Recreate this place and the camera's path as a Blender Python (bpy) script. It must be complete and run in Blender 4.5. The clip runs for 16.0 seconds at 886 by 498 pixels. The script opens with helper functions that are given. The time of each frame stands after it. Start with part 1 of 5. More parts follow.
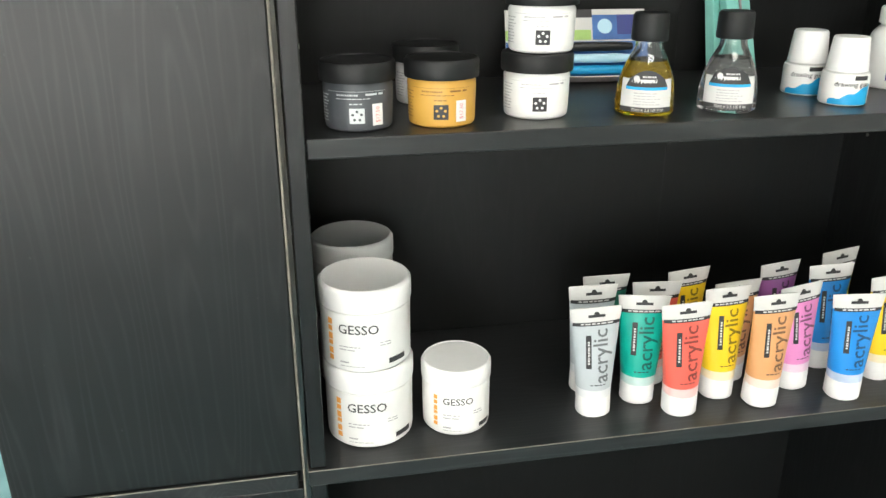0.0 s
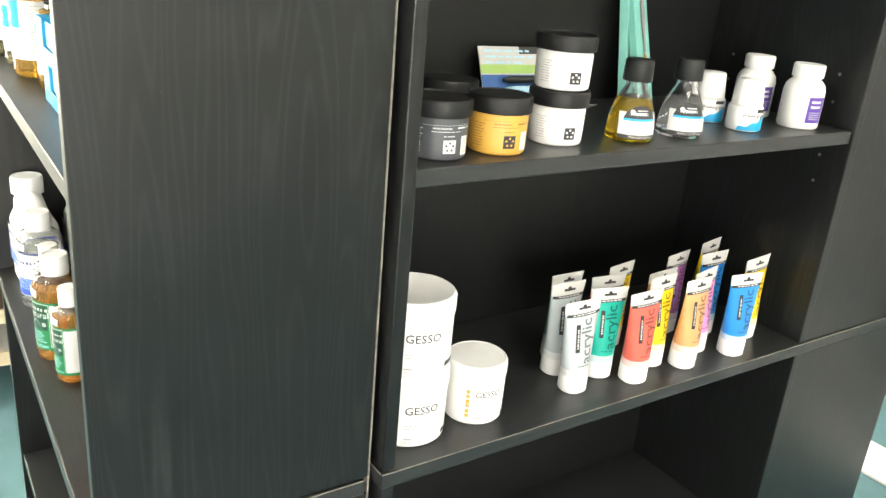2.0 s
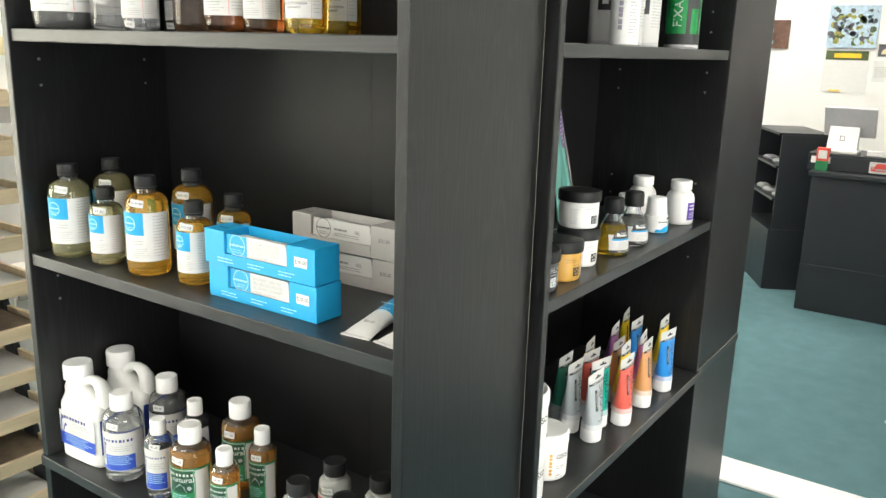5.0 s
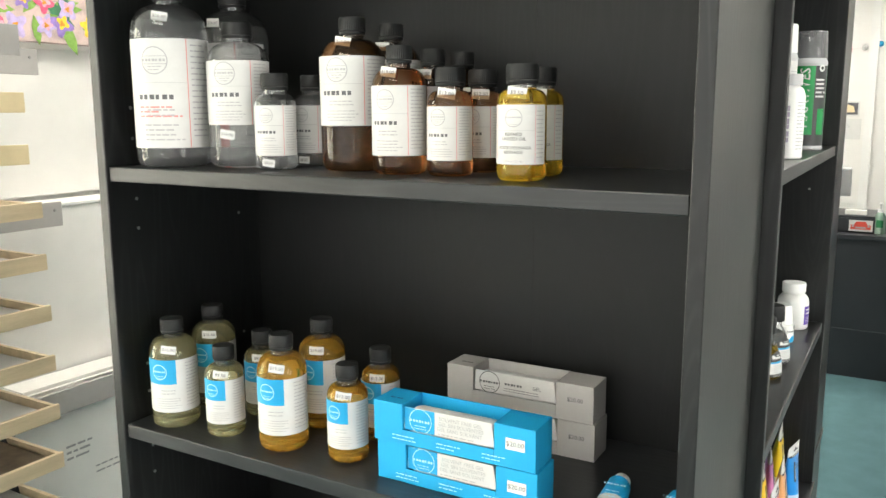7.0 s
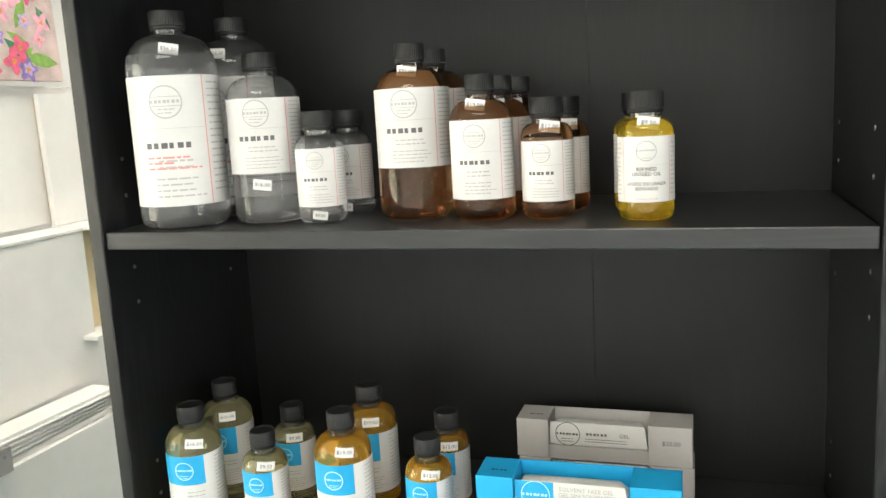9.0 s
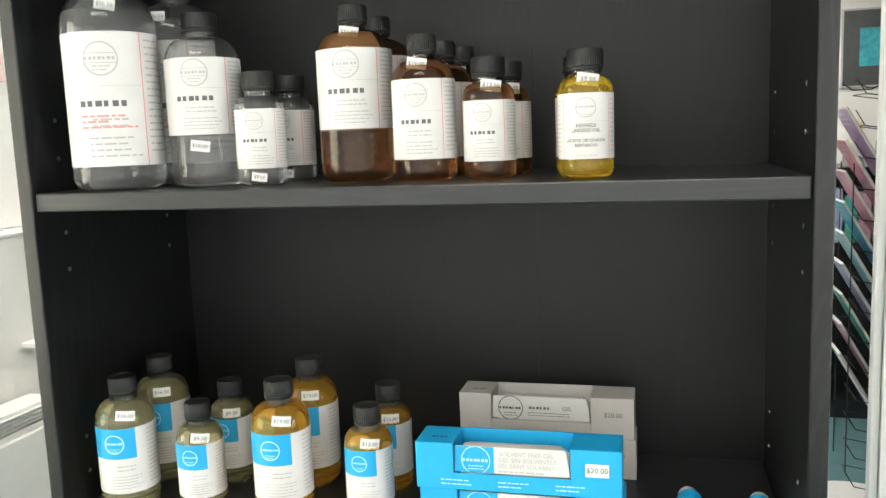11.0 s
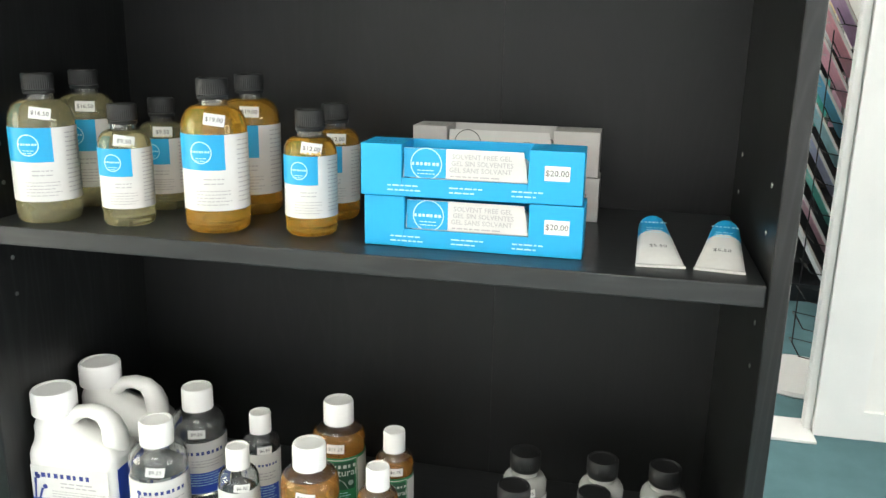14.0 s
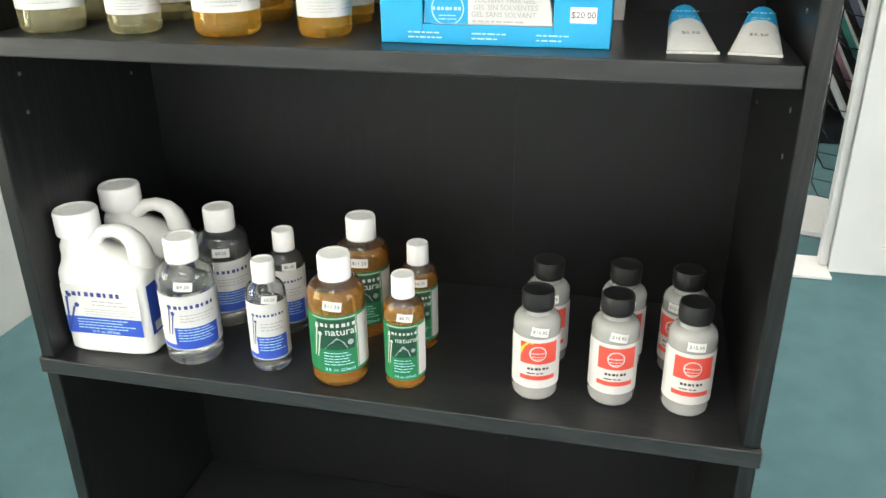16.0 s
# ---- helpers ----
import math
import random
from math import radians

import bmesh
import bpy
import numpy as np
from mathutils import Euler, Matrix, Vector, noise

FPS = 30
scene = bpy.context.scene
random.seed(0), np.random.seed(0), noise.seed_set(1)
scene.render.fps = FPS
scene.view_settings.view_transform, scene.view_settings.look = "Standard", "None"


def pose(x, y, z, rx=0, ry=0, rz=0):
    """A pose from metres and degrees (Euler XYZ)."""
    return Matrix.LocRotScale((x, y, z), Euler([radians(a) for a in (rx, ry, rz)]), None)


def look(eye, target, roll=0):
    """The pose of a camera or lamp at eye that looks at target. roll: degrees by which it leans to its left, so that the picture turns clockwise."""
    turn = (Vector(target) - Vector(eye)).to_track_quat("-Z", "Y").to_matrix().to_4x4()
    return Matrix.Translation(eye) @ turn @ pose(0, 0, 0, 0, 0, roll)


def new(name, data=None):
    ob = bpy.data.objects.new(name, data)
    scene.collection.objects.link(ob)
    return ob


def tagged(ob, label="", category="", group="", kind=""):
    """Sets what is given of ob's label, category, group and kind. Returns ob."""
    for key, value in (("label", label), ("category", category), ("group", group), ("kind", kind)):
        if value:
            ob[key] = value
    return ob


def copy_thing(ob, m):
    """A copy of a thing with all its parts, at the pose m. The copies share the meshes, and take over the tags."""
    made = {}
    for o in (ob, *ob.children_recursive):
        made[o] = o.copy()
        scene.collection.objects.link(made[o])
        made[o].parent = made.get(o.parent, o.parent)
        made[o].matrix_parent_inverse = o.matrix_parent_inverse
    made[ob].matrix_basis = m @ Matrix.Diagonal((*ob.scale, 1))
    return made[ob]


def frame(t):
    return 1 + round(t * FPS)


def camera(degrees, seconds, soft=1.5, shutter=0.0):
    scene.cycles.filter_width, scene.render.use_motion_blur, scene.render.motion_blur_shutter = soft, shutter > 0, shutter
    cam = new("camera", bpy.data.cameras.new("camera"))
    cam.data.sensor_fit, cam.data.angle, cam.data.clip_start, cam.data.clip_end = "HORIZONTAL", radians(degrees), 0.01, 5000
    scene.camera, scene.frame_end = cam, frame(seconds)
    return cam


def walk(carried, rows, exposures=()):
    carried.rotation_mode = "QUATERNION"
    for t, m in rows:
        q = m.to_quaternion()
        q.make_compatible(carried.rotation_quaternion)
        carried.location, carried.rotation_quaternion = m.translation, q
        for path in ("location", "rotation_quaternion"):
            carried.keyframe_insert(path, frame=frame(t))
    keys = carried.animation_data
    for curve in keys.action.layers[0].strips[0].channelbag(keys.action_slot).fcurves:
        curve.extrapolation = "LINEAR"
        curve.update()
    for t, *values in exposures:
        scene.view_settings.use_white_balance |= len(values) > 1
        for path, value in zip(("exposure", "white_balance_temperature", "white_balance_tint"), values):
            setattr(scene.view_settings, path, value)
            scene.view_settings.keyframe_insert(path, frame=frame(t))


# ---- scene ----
cam = camera(57.0, 16.0, 1.5)
PATH = [
    (0, (-0.01, 0.109, 1.393), (0.332, 1.936, 0.655), -0.1),
    (0.5, (-0.096, 0.163, 1.397), (0.362, 1.96, 0.648), 0.9),
    (1, (-0.209, 0.215, 1.406), (0.46, 1.946, 0.66), 3.0),
    (1.5, (-0.291, 0.192, 1.418), (0.578, 1.837, 0.683), 4.3),
    (2, (-0.407, 0.173, 1.427), (0.658, 1.713, 0.721), 5.1),
    (2.5, (-0.506, 0.168, 1.45), (0.829, 1.523, 0.832), 8.0),
    (3, (-0.589, 0.167, 1.459), (0.813, 1.495, 0.939), 8.0),
    (3.5, (-0.698, 0.183, 1.468), (0.715, 1.513, 0.985), 6.9),
    (3.7, (-0.75, 0.201, 1.476), (0.663, 1.533, 0.995), 5.9),
    (5.8, (-1.017, 0.471, 1.604), (0.668, 1.453, 1.16), 0.2),
    (6, (-1.018, 0.518, 1.613), (0.665, 1.524, 1.22), 0.0),
    (6.5, (-1.015, 0.593, 1.631), (0.667, 1.619, 1.29), 0.0),
    (7, (-1.005, 0.688, 1.64), (0.704, 1.671, 1.302), -0.2),
    (7.5, (-1.009, 0.794, 1.66), (0.727, 1.724, 1.314), -1.6),
    (8, (-1.018, 0.894, 1.658), (0.769, 1.742, 1.361), -2.2),
    (8.2, (-1.013, 0.921, 1.675), (0.799, 1.708, 1.363), -2.5),
    (10.3, (-1.011, 1.0, 1.652), (0.904, 1.505, 1.368), -2.7),
    (10.5, (-1.006, 0.985, 1.637), (0.908, 1.494, 1.364), -2.5),
    (11, (-1.01, 0.97, 1.61), (0.906, 1.478, 1.338), -2.2),
    (11.5, (-1.013, 0.967, 1.581), (0.912, 1.438, 1.307), -1.8),
    (12, (-1.012, 0.963, 1.548), (0.913, 1.426, 1.269), -1.4),
    (12.5, (-1.004, 0.962, 1.516), (0.918, 1.444, 1.245), -1.2),
    (13, (-0.989, 0.973, 1.471), (0.938, 1.424, 1.188), 0.2),
    (13.5, (-0.976, 0.973, 1.433), (0.932, 1.419, 1.035), 0.9),
    (14, (-0.972, 0.97, 1.409), (0.916, 1.386, 0.899), 1.1),
    (14.5, (-0.968, 0.972, 1.392), (0.899, 1.39, 0.808), 0.9),
    (15, (-0.972, 0.972, 1.379), (0.858, 1.422, 0.71), 0.2),
    (15.5, (-0.976, 0.977, 1.364), (0.828, 1.407, 0.615), 0.1),
    (16, (-0.975, 0.977, 1.352), (0.795, 1.399, 0.522), -0.6),
]
walk(cam, [(t, look(eye, target, roll)) for t, eye, target, roll in PATH], [
    (0.0, -0.22, 6550, 10), (0.5, -0.08, 6700, 10), (1.0, 0.30, 6950, 10), (1.6, 0.34, 7000, 10), (2.2, 0.20, 6850, 10), (2.8, -0.18, 6600, 10), (3.5, -0.28, 6600, 10),
    (6.0, -0.38, 6600, 10), (7.0, -0.44, 6600, 10), (8.2, -0.48, 6650, 10), (10.4, -0.46, 6550, 10), (12.5, -0.42, 6450, 10), (14.0, -0.42, 6400, 10), (16.0, -0.42, 6450, 10)])

# ---- world, windows and ceiling light ----
world = bpy.data.worlds.new("sky")
scene.world = world
world.use_nodes = True
wn = world.node_tree
sky = wn.nodes.new("ShaderNodeTexSky")
sky.sky_type, sky.sun_disc = "NISHITA", False
sky.sun_elevation, sky.sun_rotation = radians(48), radians(60)
wn.links.new(sky.outputs[0], wn.nodes["Background"].inputs[0])
wn.nodes["Background"].inputs[1].default_value = 0.12
WEST_LIGHT, SOUTH_LIGHT, NORTH_LIGHT, CEILING_GLOW = 90.0, 175.0, 130.0, 16.5


def window_lamp(eye, target, wide, high, watts, color=(1.0, 0.98, 0.94)):
    lamp = bpy.data.lights.new("window_light", "AREA")
    lamp.shape, lamp.size, lamp.size_y, lamp.energy, lamp.color = "RECTANGLE", wide, high, watts, color
    ob = new("window_light", lamp)
    ob.matrix_world = look(eye, target)
    return ob


sun = bpy.data.lights.new("sun", "SUN")
sun.energy, sun.angle, sun.color = 2.0, radians(0.5), (1.0, 0.95, 0.88)
new("sun", sun).matrix_world = look((7.5, 3.0, 9.0), (0, 0, 0))


# ---- materials ----
def mat(name, color, rough=0.5, metal=0.0, var=0.15, scale=25.0, bump=0.05, trans=0.0, ior=1.45, spec=0.5, coat=0.0, stretch=(1, 1, 1), fine=220.0, sub=0.0):
    m = bpy.data.materials.new(name)
    m.use_nodes = True
    n, l = m.node_tree.nodes, m.node_tree.links
    b = n["Principled BSDF"]
    b.inputs["Roughness"].default_value, b.inputs["Metallic"].default_value = rough, metal
    b.inputs["Transmission Weight"].default_value, b.inputs["IOR"].default_value = trans, ior
    b.inputs["Specular IOR Level"].default_value, b.inputs["Coat Weight"].default_value = spec, coat
    tc, mp = n.new("ShaderNodeTexCoord"), n.new("ShaderNodeMapping")
    mp.inputs["Scale"].default_value = stretch
    l.new(tc.outputs["Object"], mp.inputs[0])
    big, small = n.new("ShaderNodeTexNoise"), n.new("ShaderNodeTexNoise")
    big.inputs["Scale"].default_value, small.inputs["Scale"].default_value = scale, fine
    big.inputs["Detail"].default_value = 5
    for t in (big, small):
        l.new(mp.outputs[0], t.inputs["Vector"])
    mixed = n.new("ShaderNodeMath")
    mixed.operation = "MULTIPLY_ADD"
    l.new(small.outputs[0], mixed.inputs[0])
    mixed.inputs[1].default_value = 0.35
    l.new(big.outputs[0], mixed.inputs[2])
    ramp = n.new("ShaderNodeMapRange")
    ramp.inputs[1].default_value, ramp.inputs[2].default_value = 0.35, 1.0
    ramp.inputs[3].default_value, ramp.inputs[4].default_value = 1 - var, 1 + var
    l.new(mixed.outputs[0], ramp.inputs[0])
    tint = n.new("ShaderNodeVectorMath")
    tint.operation = "SCALE"
    tint.inputs[0].default_value = color
    l.new(ramp.outputs[0], tint.inputs["Scale"])
    l.new(tint.outputs[0], b.inputs["Base Color"])
    rr = n.new("ShaderNodeMapRange")
    rr.inputs[3].default_value, rr.inputs[4].default_value = max(rough - 0.08, 0.0), rough + 0.08
    if rough > 0.1:
        l.new(big.outputs[0], rr.inputs[0])
        l.new(rr.outputs[0], b.inputs["Roughness"])
    if bump:
        bp = n.new("ShaderNodeBump")
        bp.inputs["Strength"].default_value, bp.inputs["Distance"].default_value = bump, 0.002
        l.new(small.outputs[0], bp.inputs["Height"])
        l.new(bp.outputs[0], b.inputs["Normal"])
    return m


def wood_black(name, along, lines=1.0):
    """Black wood-print laminate with faint pale grain lines running along one axis."""
    m = bpy.data.materials.new(name)
    m.use_nodes = True
    n, l = m.node_tree.nodes, m.node_tree.links
    b = n["Principled BSDF"]
    tc, mp = n.new("ShaderNodeTexCoord"), n.new("ShaderNodeMapping")
    l.new(tc.outputs["Object"], mp.inputs[0])
    mp.inputs["Scale"].default_value = [0.085 if i == along else 1.0 for i in range(3)]
    off = n.new("ShaderNodeTexNoise")
    off.inputs["Scale"].default_value, off.inputs["Detail"].default_value = 6.0, 3.0
    l.new(mp.outputs[0], off.inputs["Vector"])
    wave = n.new("ShaderNodeMath")
    wave.operation = "MULTIPLY"
    wave.inputs[1].default_value = 95.0
    l.new(off.outputs[0], wave.inputs[0])
    ring = n.new("ShaderNodeMath")
    ring.operation = "PINGPONG"
    ring.inputs[1].default_value = 1.0
    l.new(wave.outputs[0], ring.inputs[0])
    line = n.new("ShaderNodeMapRange")
    line.inputs[1].default_value, line.inputs[2].default_value = 0.52, 1.0
    l.new(ring.outputs[0], line.inputs[0])
    pore = n.new("ShaderNodeTexNoise")
    pore.inputs["Scale"].default_value, pore.inputs["Detail"].default_value = 230.0, 3.0
    l.new(mp.outputs[0], pore.inputs["Vector"])
    soft = n.new("ShaderNodeTexNoise")
    soft.inputs["Scale"].default_value = 3.0
    l.new(tc.outputs["Object"], soft.inputs["Vector"])
    amt = n.new("ShaderNodeMath")
    amt.operation = "MULTIPLY"
    l.new(line.outputs[0], amt.inputs[0])
    l.new(pore.outputs[0], amt.inputs[1])
    patch = n.new("ShaderNodeMapRange")
    patch.inputs[1].default_value, patch.inputs[2].default_value = 0.40, 0.62
    patch.inputs[3].default_value, patch.inputs[4].default_value = 0.28, 0.85
    l.new(soft.outputs[0], patch.inputs[0])
    faded = n.new("ShaderNodeMath")
    faded.operation = "MULTIPLY"
    l.new(amt.outputs[0], faded.inputs[0])
    l.new(patch.outputs[0], faded.inputs[1])
    speck = n.new("ShaderNodeTexNoise")
    speck.inputs["Scale"].default_value, speck.inputs["Detail"].default_value = 120.0, 1.0
    l.new(tc.outputs["Object"], speck.inputs["Vector"])
    dust = n.new("ShaderNodeMapRange")
    dust.inputs[1].default_value, dust.inputs[2].default_value, dust.inputs[4].default_value = 0.79, 0.84, 0.7
    l.new(speck.outputs[0], dust.inputs[0])
    total = n.new("ShaderNodeMath")
    total.operation = "ADD"
    l.new(faded.outputs[0], total.inputs[0])
    l.new(dust.outputs[0], total.inputs[1])
    amt = total
    col = n.new("ShaderNodeMix")
    col.data_type, col.clamp_factor = "RGBA", False
    # Shelf boards: base lightened to stand in for reflected sheen, with dusty wear.
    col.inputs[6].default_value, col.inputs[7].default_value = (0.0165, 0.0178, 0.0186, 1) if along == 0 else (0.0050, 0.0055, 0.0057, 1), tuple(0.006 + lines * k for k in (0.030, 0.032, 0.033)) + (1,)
    l.new(amt.outputs[0], col.inputs[0])
    l.new(col.outputs[2], b.inputs["Base Color"])
    rr = n.new("ShaderNodeMapRange")
    rr.inputs[3].default_value, rr.inputs[4].default_value = (0.27, 0.42) if lines > 0.3 else (0.40, 0.53)
    l.new(soft.outputs[0], rr.inputs[0])
    l.new(rr.outputs[0], b.inputs["Roughness"])
    bp = n.new("ShaderNodeBump")
    bp.inputs["Strength"].default_value, bp.inputs["Distance"].default_value = 0.18, 0.0008
    l.new(pore.outputs[0], bp.inputs["Height"])
    l.new(bp.outputs[0], b.inputs["Normal"])
    b.inputs["Specular IOR Level"].default_value = 0.44 if lines > 0.3 else 0.33
    return m


def glow(name, color, strength):
    m = bpy.data.materials.new(name)
    m.use_nodes = True
    b = m.node_tree.nodes["Principled BSDF"]
    b.inputs["Base Color"].default_value = (*color, 1)
    b.inputs["Emission Color"].default_value, b.inputs["Emission Strength"].default_value = (*color, 1), strength
    return m


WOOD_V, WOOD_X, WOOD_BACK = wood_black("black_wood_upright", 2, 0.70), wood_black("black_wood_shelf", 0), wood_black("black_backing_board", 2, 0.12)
TAPE_YELLOW = mat("yellow_warning_tape", (0.75, 0.62, 0.03), 0.5)
CHIP = mat("worn_board_edge", (0.20, 0.185, 0.155), 0.8, var=0.5, scale=60)
PIN = mat("steel_pin", (0.34, 0.34, 0.33), 0.42, 1.0)
CARPET = mat("teal_carpet", (0.10, 0.19, 0.208), 0.95, var=0.14, scale=9, bump=0.8, fine=420, spec=0.1)
PAINT = mat("white_wall_paint", (0.80, 0.79, 0.76), 0.7, var=0.04, scale=4, bump=0.04, fine=90)
TRIM = mat("white_gloss_trim", (0.80, 0.80, 0.78), 0.35, var=0.04, scale=6)
CEIL = mat("ceiling_paint", (0.78, 0.78, 0.76), 0.9, var=0.05)
GLASS = mat("clear_glass", (0.93, 0.94, 0.94), 0.0, trans=0.985, var=0.0, bump=0)
BROWN_GLASS = mat("amber_glass", (0.66, 0.56, 0.50), 0.0, trans=1.0, var=0.0, bump=0)
CLEAR_LIQ = mat("clear_spirit", (0.87, 0.88, 0.88), 0.0, trans=0.945, var=0.0, bump=0, ior=1.4)
CLOUD_LIQ = mat("cloudy_varnish", (0.68, 0.68, 0.66), 0.10, trans=0.62, var=0.0, bump=0, ior=1.4)
BROWN_LIQ = mat("brown_medium", (0.60, 0.31, 0.14), 0.0, trans=0.985, var=0.0, bump=0, ior=1.4)
YELLOW_LIQ = mat("yellow_oil", (0.88, 0.60, 0.05), 0.0, trans=0.90, var=0.0, bump=0, ior=1.45)
PALE_LIQ = mat("pale_oil", (0.86, 0.80, 0.46), 0.0, trans=0.90, var=0.0, bump=0, ior=1.45)
GOLD_LIQ = mat("golden_oil", (0.94, 0.54, 0.08), 0.0, trans=0.86, var=0.0, bump=0, ior=1.45)
ORANGE_LIQ = mat("orange_solvent", (0.90, 0.44, 0.10), 0.0, trans=0.84, var=0.0, bump=0, ior=1.45)
CAP_BLACK = mat("black_cap_plastic", (0.010, 0.0105, 0.011), 0.45, var=0.1, scale=60, spec=0.36)
CAP_WHITE = mat("white_cap_plastic", (0.73, 0.73, 0.72), 0.4, var=0.03, scale=60)
HDPE = mat("white_bottle_plastic", (0.72, 0.72, 0.70), 0.38, var=0.04, scale=40, coat=0.1)
PAPER = mat("white_label_paper", (0.57, 0.565, 0.55), 0.55, var=0.05, scale=50)
STICKER = mat("price_sticker_paper", (0.68, 0.68, 0.66), 0.6, var=0.03)
INK = mat("black_ink", (0.03, 0.03, 0.032), 0.5, var=0.05)
MARK_INK = mat("dark_grey_ink", (0.10, 0.10, 0.105), 0.5, var=0.05)
LIGHT_INK = mat("light_grey_ink", (0.52, 0.54, 0.55), 0.5, var=0.05)
GREY_INK = mat("grey_ink", (0.36, 0.36, 0.365), 0.6, var=0.1)
RED_INK = mat("red_ink", (0.62, 0.22, 0.21), 0.5, var=0.05)
LABEL_RED = mat("red_label_ink", (0.68, 0.075, 0.05), 0.45, var=0.05)
ORANGE_INK = mat("orange_ink", (0.80, 0.36, 0.07), 0.5, var=0.05)
CYAN = mat("cyan_label_ink", (0.01, 0.315, 0.60), 0.42, var=0.06)
PALE_CYAN = mat("pale_cyan_ink", (0.45, 0.70, 0.82), 0.5, var=0.05)
NAVY = mat("navy_ink", (0.025, 0.04, 0.20), 0.5, var=0.05)
ROYAL = mat("royal_blue_ink", (0.025, 0.07, 0.42), 0.45, var=0.05)
GREEN = mat("green_label_ink", (0.012, 0.17, 0.06), 0.45, var=0.06)
DARK_GREEN = mat("dark_green_ink", (0.006, 0.055, 0.028), 0.45, var=0.3, scale=90)
CAN_GREEN = mat("green_can_lacquer", (0.005, 0.23, 0.055), 0.3, var=0.2, scale=60)
PURPLE = mat("purple_ink", (0.09, 0.04, 0.28), 0.5, var=0.05)
YELLOW = mat("yellow_ink", (0.85, 0.55, 0.03), 0.45, var=0.05)
GREYCARD = mat("grey_carton", (0.40, 0.385, 0.37), 0.5, var=0.05)
OCHRE = mat("ochre_jar", (0.54, 0.30, 0.055), 0.4, var=0.05)
SLATE = mat("slate_jar", (0.056, 0.061, 0.068), 0.4, var=0.08)
BROWN_INK = mat("brown_ink", (0.22, 0.11, 0.03), 0.5, var=0.05)
CARD_BLUE = mat("pen_card_blue", (0.03, 0.12, 0.36), 0.45, var=0.3, scale=40)
TURQ = mat("turquoise_carton", (0.20, 0.50, 0.44), 0.5, var=0.08)
TAN = mat("pale_pine", (0.62, 0.50, 0.33), 0.55, var=0.22, scale=8, stretch=(0.3, 4, 4), bump=0.12)
CANVAS = mat("primed_canvas", (0.80, 0.79, 0.76), 0.8, var=0.04, scale=12, bump=0.25, fine=500)
CREAM = mat("cream_board", (0.75, 0.62, 0.38), 0.7, var=0.06)
BLACK_PAINT = mat("black_satin_paint", (0.018, 0.021, 0.025), 0.4, var=0.2, scale=6)
WIRE = mat("black_wire", (0.015, 0.015, 0.016), 0.4, 0.0)
CLEAR_PLASTIC = mat("smoked_plastic", (0.30, 0.30, 0.31), 0.12, trans=0.6, var=0.02, bump=0)
GREY_METAL = mat("grey_plastic", (0.45, 0.45, 0.46), 0.4, var=0.05)


# ---- mesh helpers ----
def mesh_of(verts, faces, smooth=None):
    me = bpy.data.meshes.new("mesh")
    me.from_pydata([tuple(v) for v in verts], [], faces)
    me.update()
    if smooth:
        me.shade_smooth()
        me.set_sharp_from_angle(angle=radians(smooth))
    return me


def part(name, me, material, parent, label=""):
    if isinstance(me, bmesh.types.BMesh):
        bm, me = me, bpy.data.meshes.new(name)
        bm.to_mesh(me)
        bm.free()
    if not me.materials:
        me.materials.append(material)
    ob = new(name, me)
    if parent is not None:
        ob.parent = parent
    return tagged(ob, label)


def thing(name, label, category, group="", m=None, kind=""):
    ob = tagged(new(name), label, category, group, kind)
    ob.empty_display_size = 0.05
    if m is not None:
        ob.matrix_world = m
    return ob


def box(x0, x1, y0, y1, z0, z1, r=0.0015):
    """A block with softened edges."""
    bm = bmesh.new()
    bmesh.ops.create_cube(bm, size=1)
    for v in bm.verts:
        v.co = ((x0 + x1) / 2 + v.co.x * (x1 - x0), (y0 + y1) / 2 + v.co.y * (y1 - y0), (z0 + z1) / 2 + v.co.z * (z1 - z0))
    if r:
        r = min(r, 0.3 * min(x1 - x0, y1 - y0, z1 - z0))
        bmesh.ops.bevel(bm, geom=bm.edges[:], offset=r, segments=2, affect="EDGES", profile=0.5)
    return bm


def slab(name, x0, x1, y0, y1, z0, z1, material, parent=None, label="", r=0.0015):
    return part(name, box(x0, x1, y0, y1, z0, z1, r), material, parent, label)


def lathe(profile, seg=40, smooth=35):
    """A turned body from (radius, height) pairs, closed at both ends."""
    v, f = [], []
    for r, z in profile:
        for i in range(seg):
            a = 2 * math.pi * i / seg
            v.append((r * math.sin(a), -r * math.cos(a), z))
    k = len(profile)
    for j in range(k - 1):
        for i in range(seg):
            p, q = j * seg + i, j * seg + (i + 1) % seg
            f.append((p, q, q + seg, p + seg))
    f.append(tuple(reversed(range(seg))))
    f.append(tuple(range((k - 1) * seg, k * seg)))
    return mesh_of(v, f, smooth)


def ridged_cap(r, h, z, ridges=36, depth=0.0007):
    """A screw cap with fine upright ribs."""
    v, f, n = [], [], ridges * 2
    for rr, zz in ((r, z), (r, z + h * 0.9), (r * 0.93, z + h), (r * 0.80, z + h), (r * 0.78, z + h * 0.96)):
        for i in range(n):
            q = rr - (depth if i % 2 else 0) * (1 if zz < z + h * 0.95 and rr == r else 0)
            a = 2 * math.pi * i / n
            v.append((q * math.sin(a), -q * math.cos(a), zz))
    for j in range(4):
        for i in range(n):
            p, q = j * n + i, j * n + (i + 1) % n
            f.append((p, q, q + n, p + n))
    f.append(tuple(reversed(range(n))))
    f.append(tuple(range(4 * n, 5 * n)))
    return mesh_of(v, f, 40)


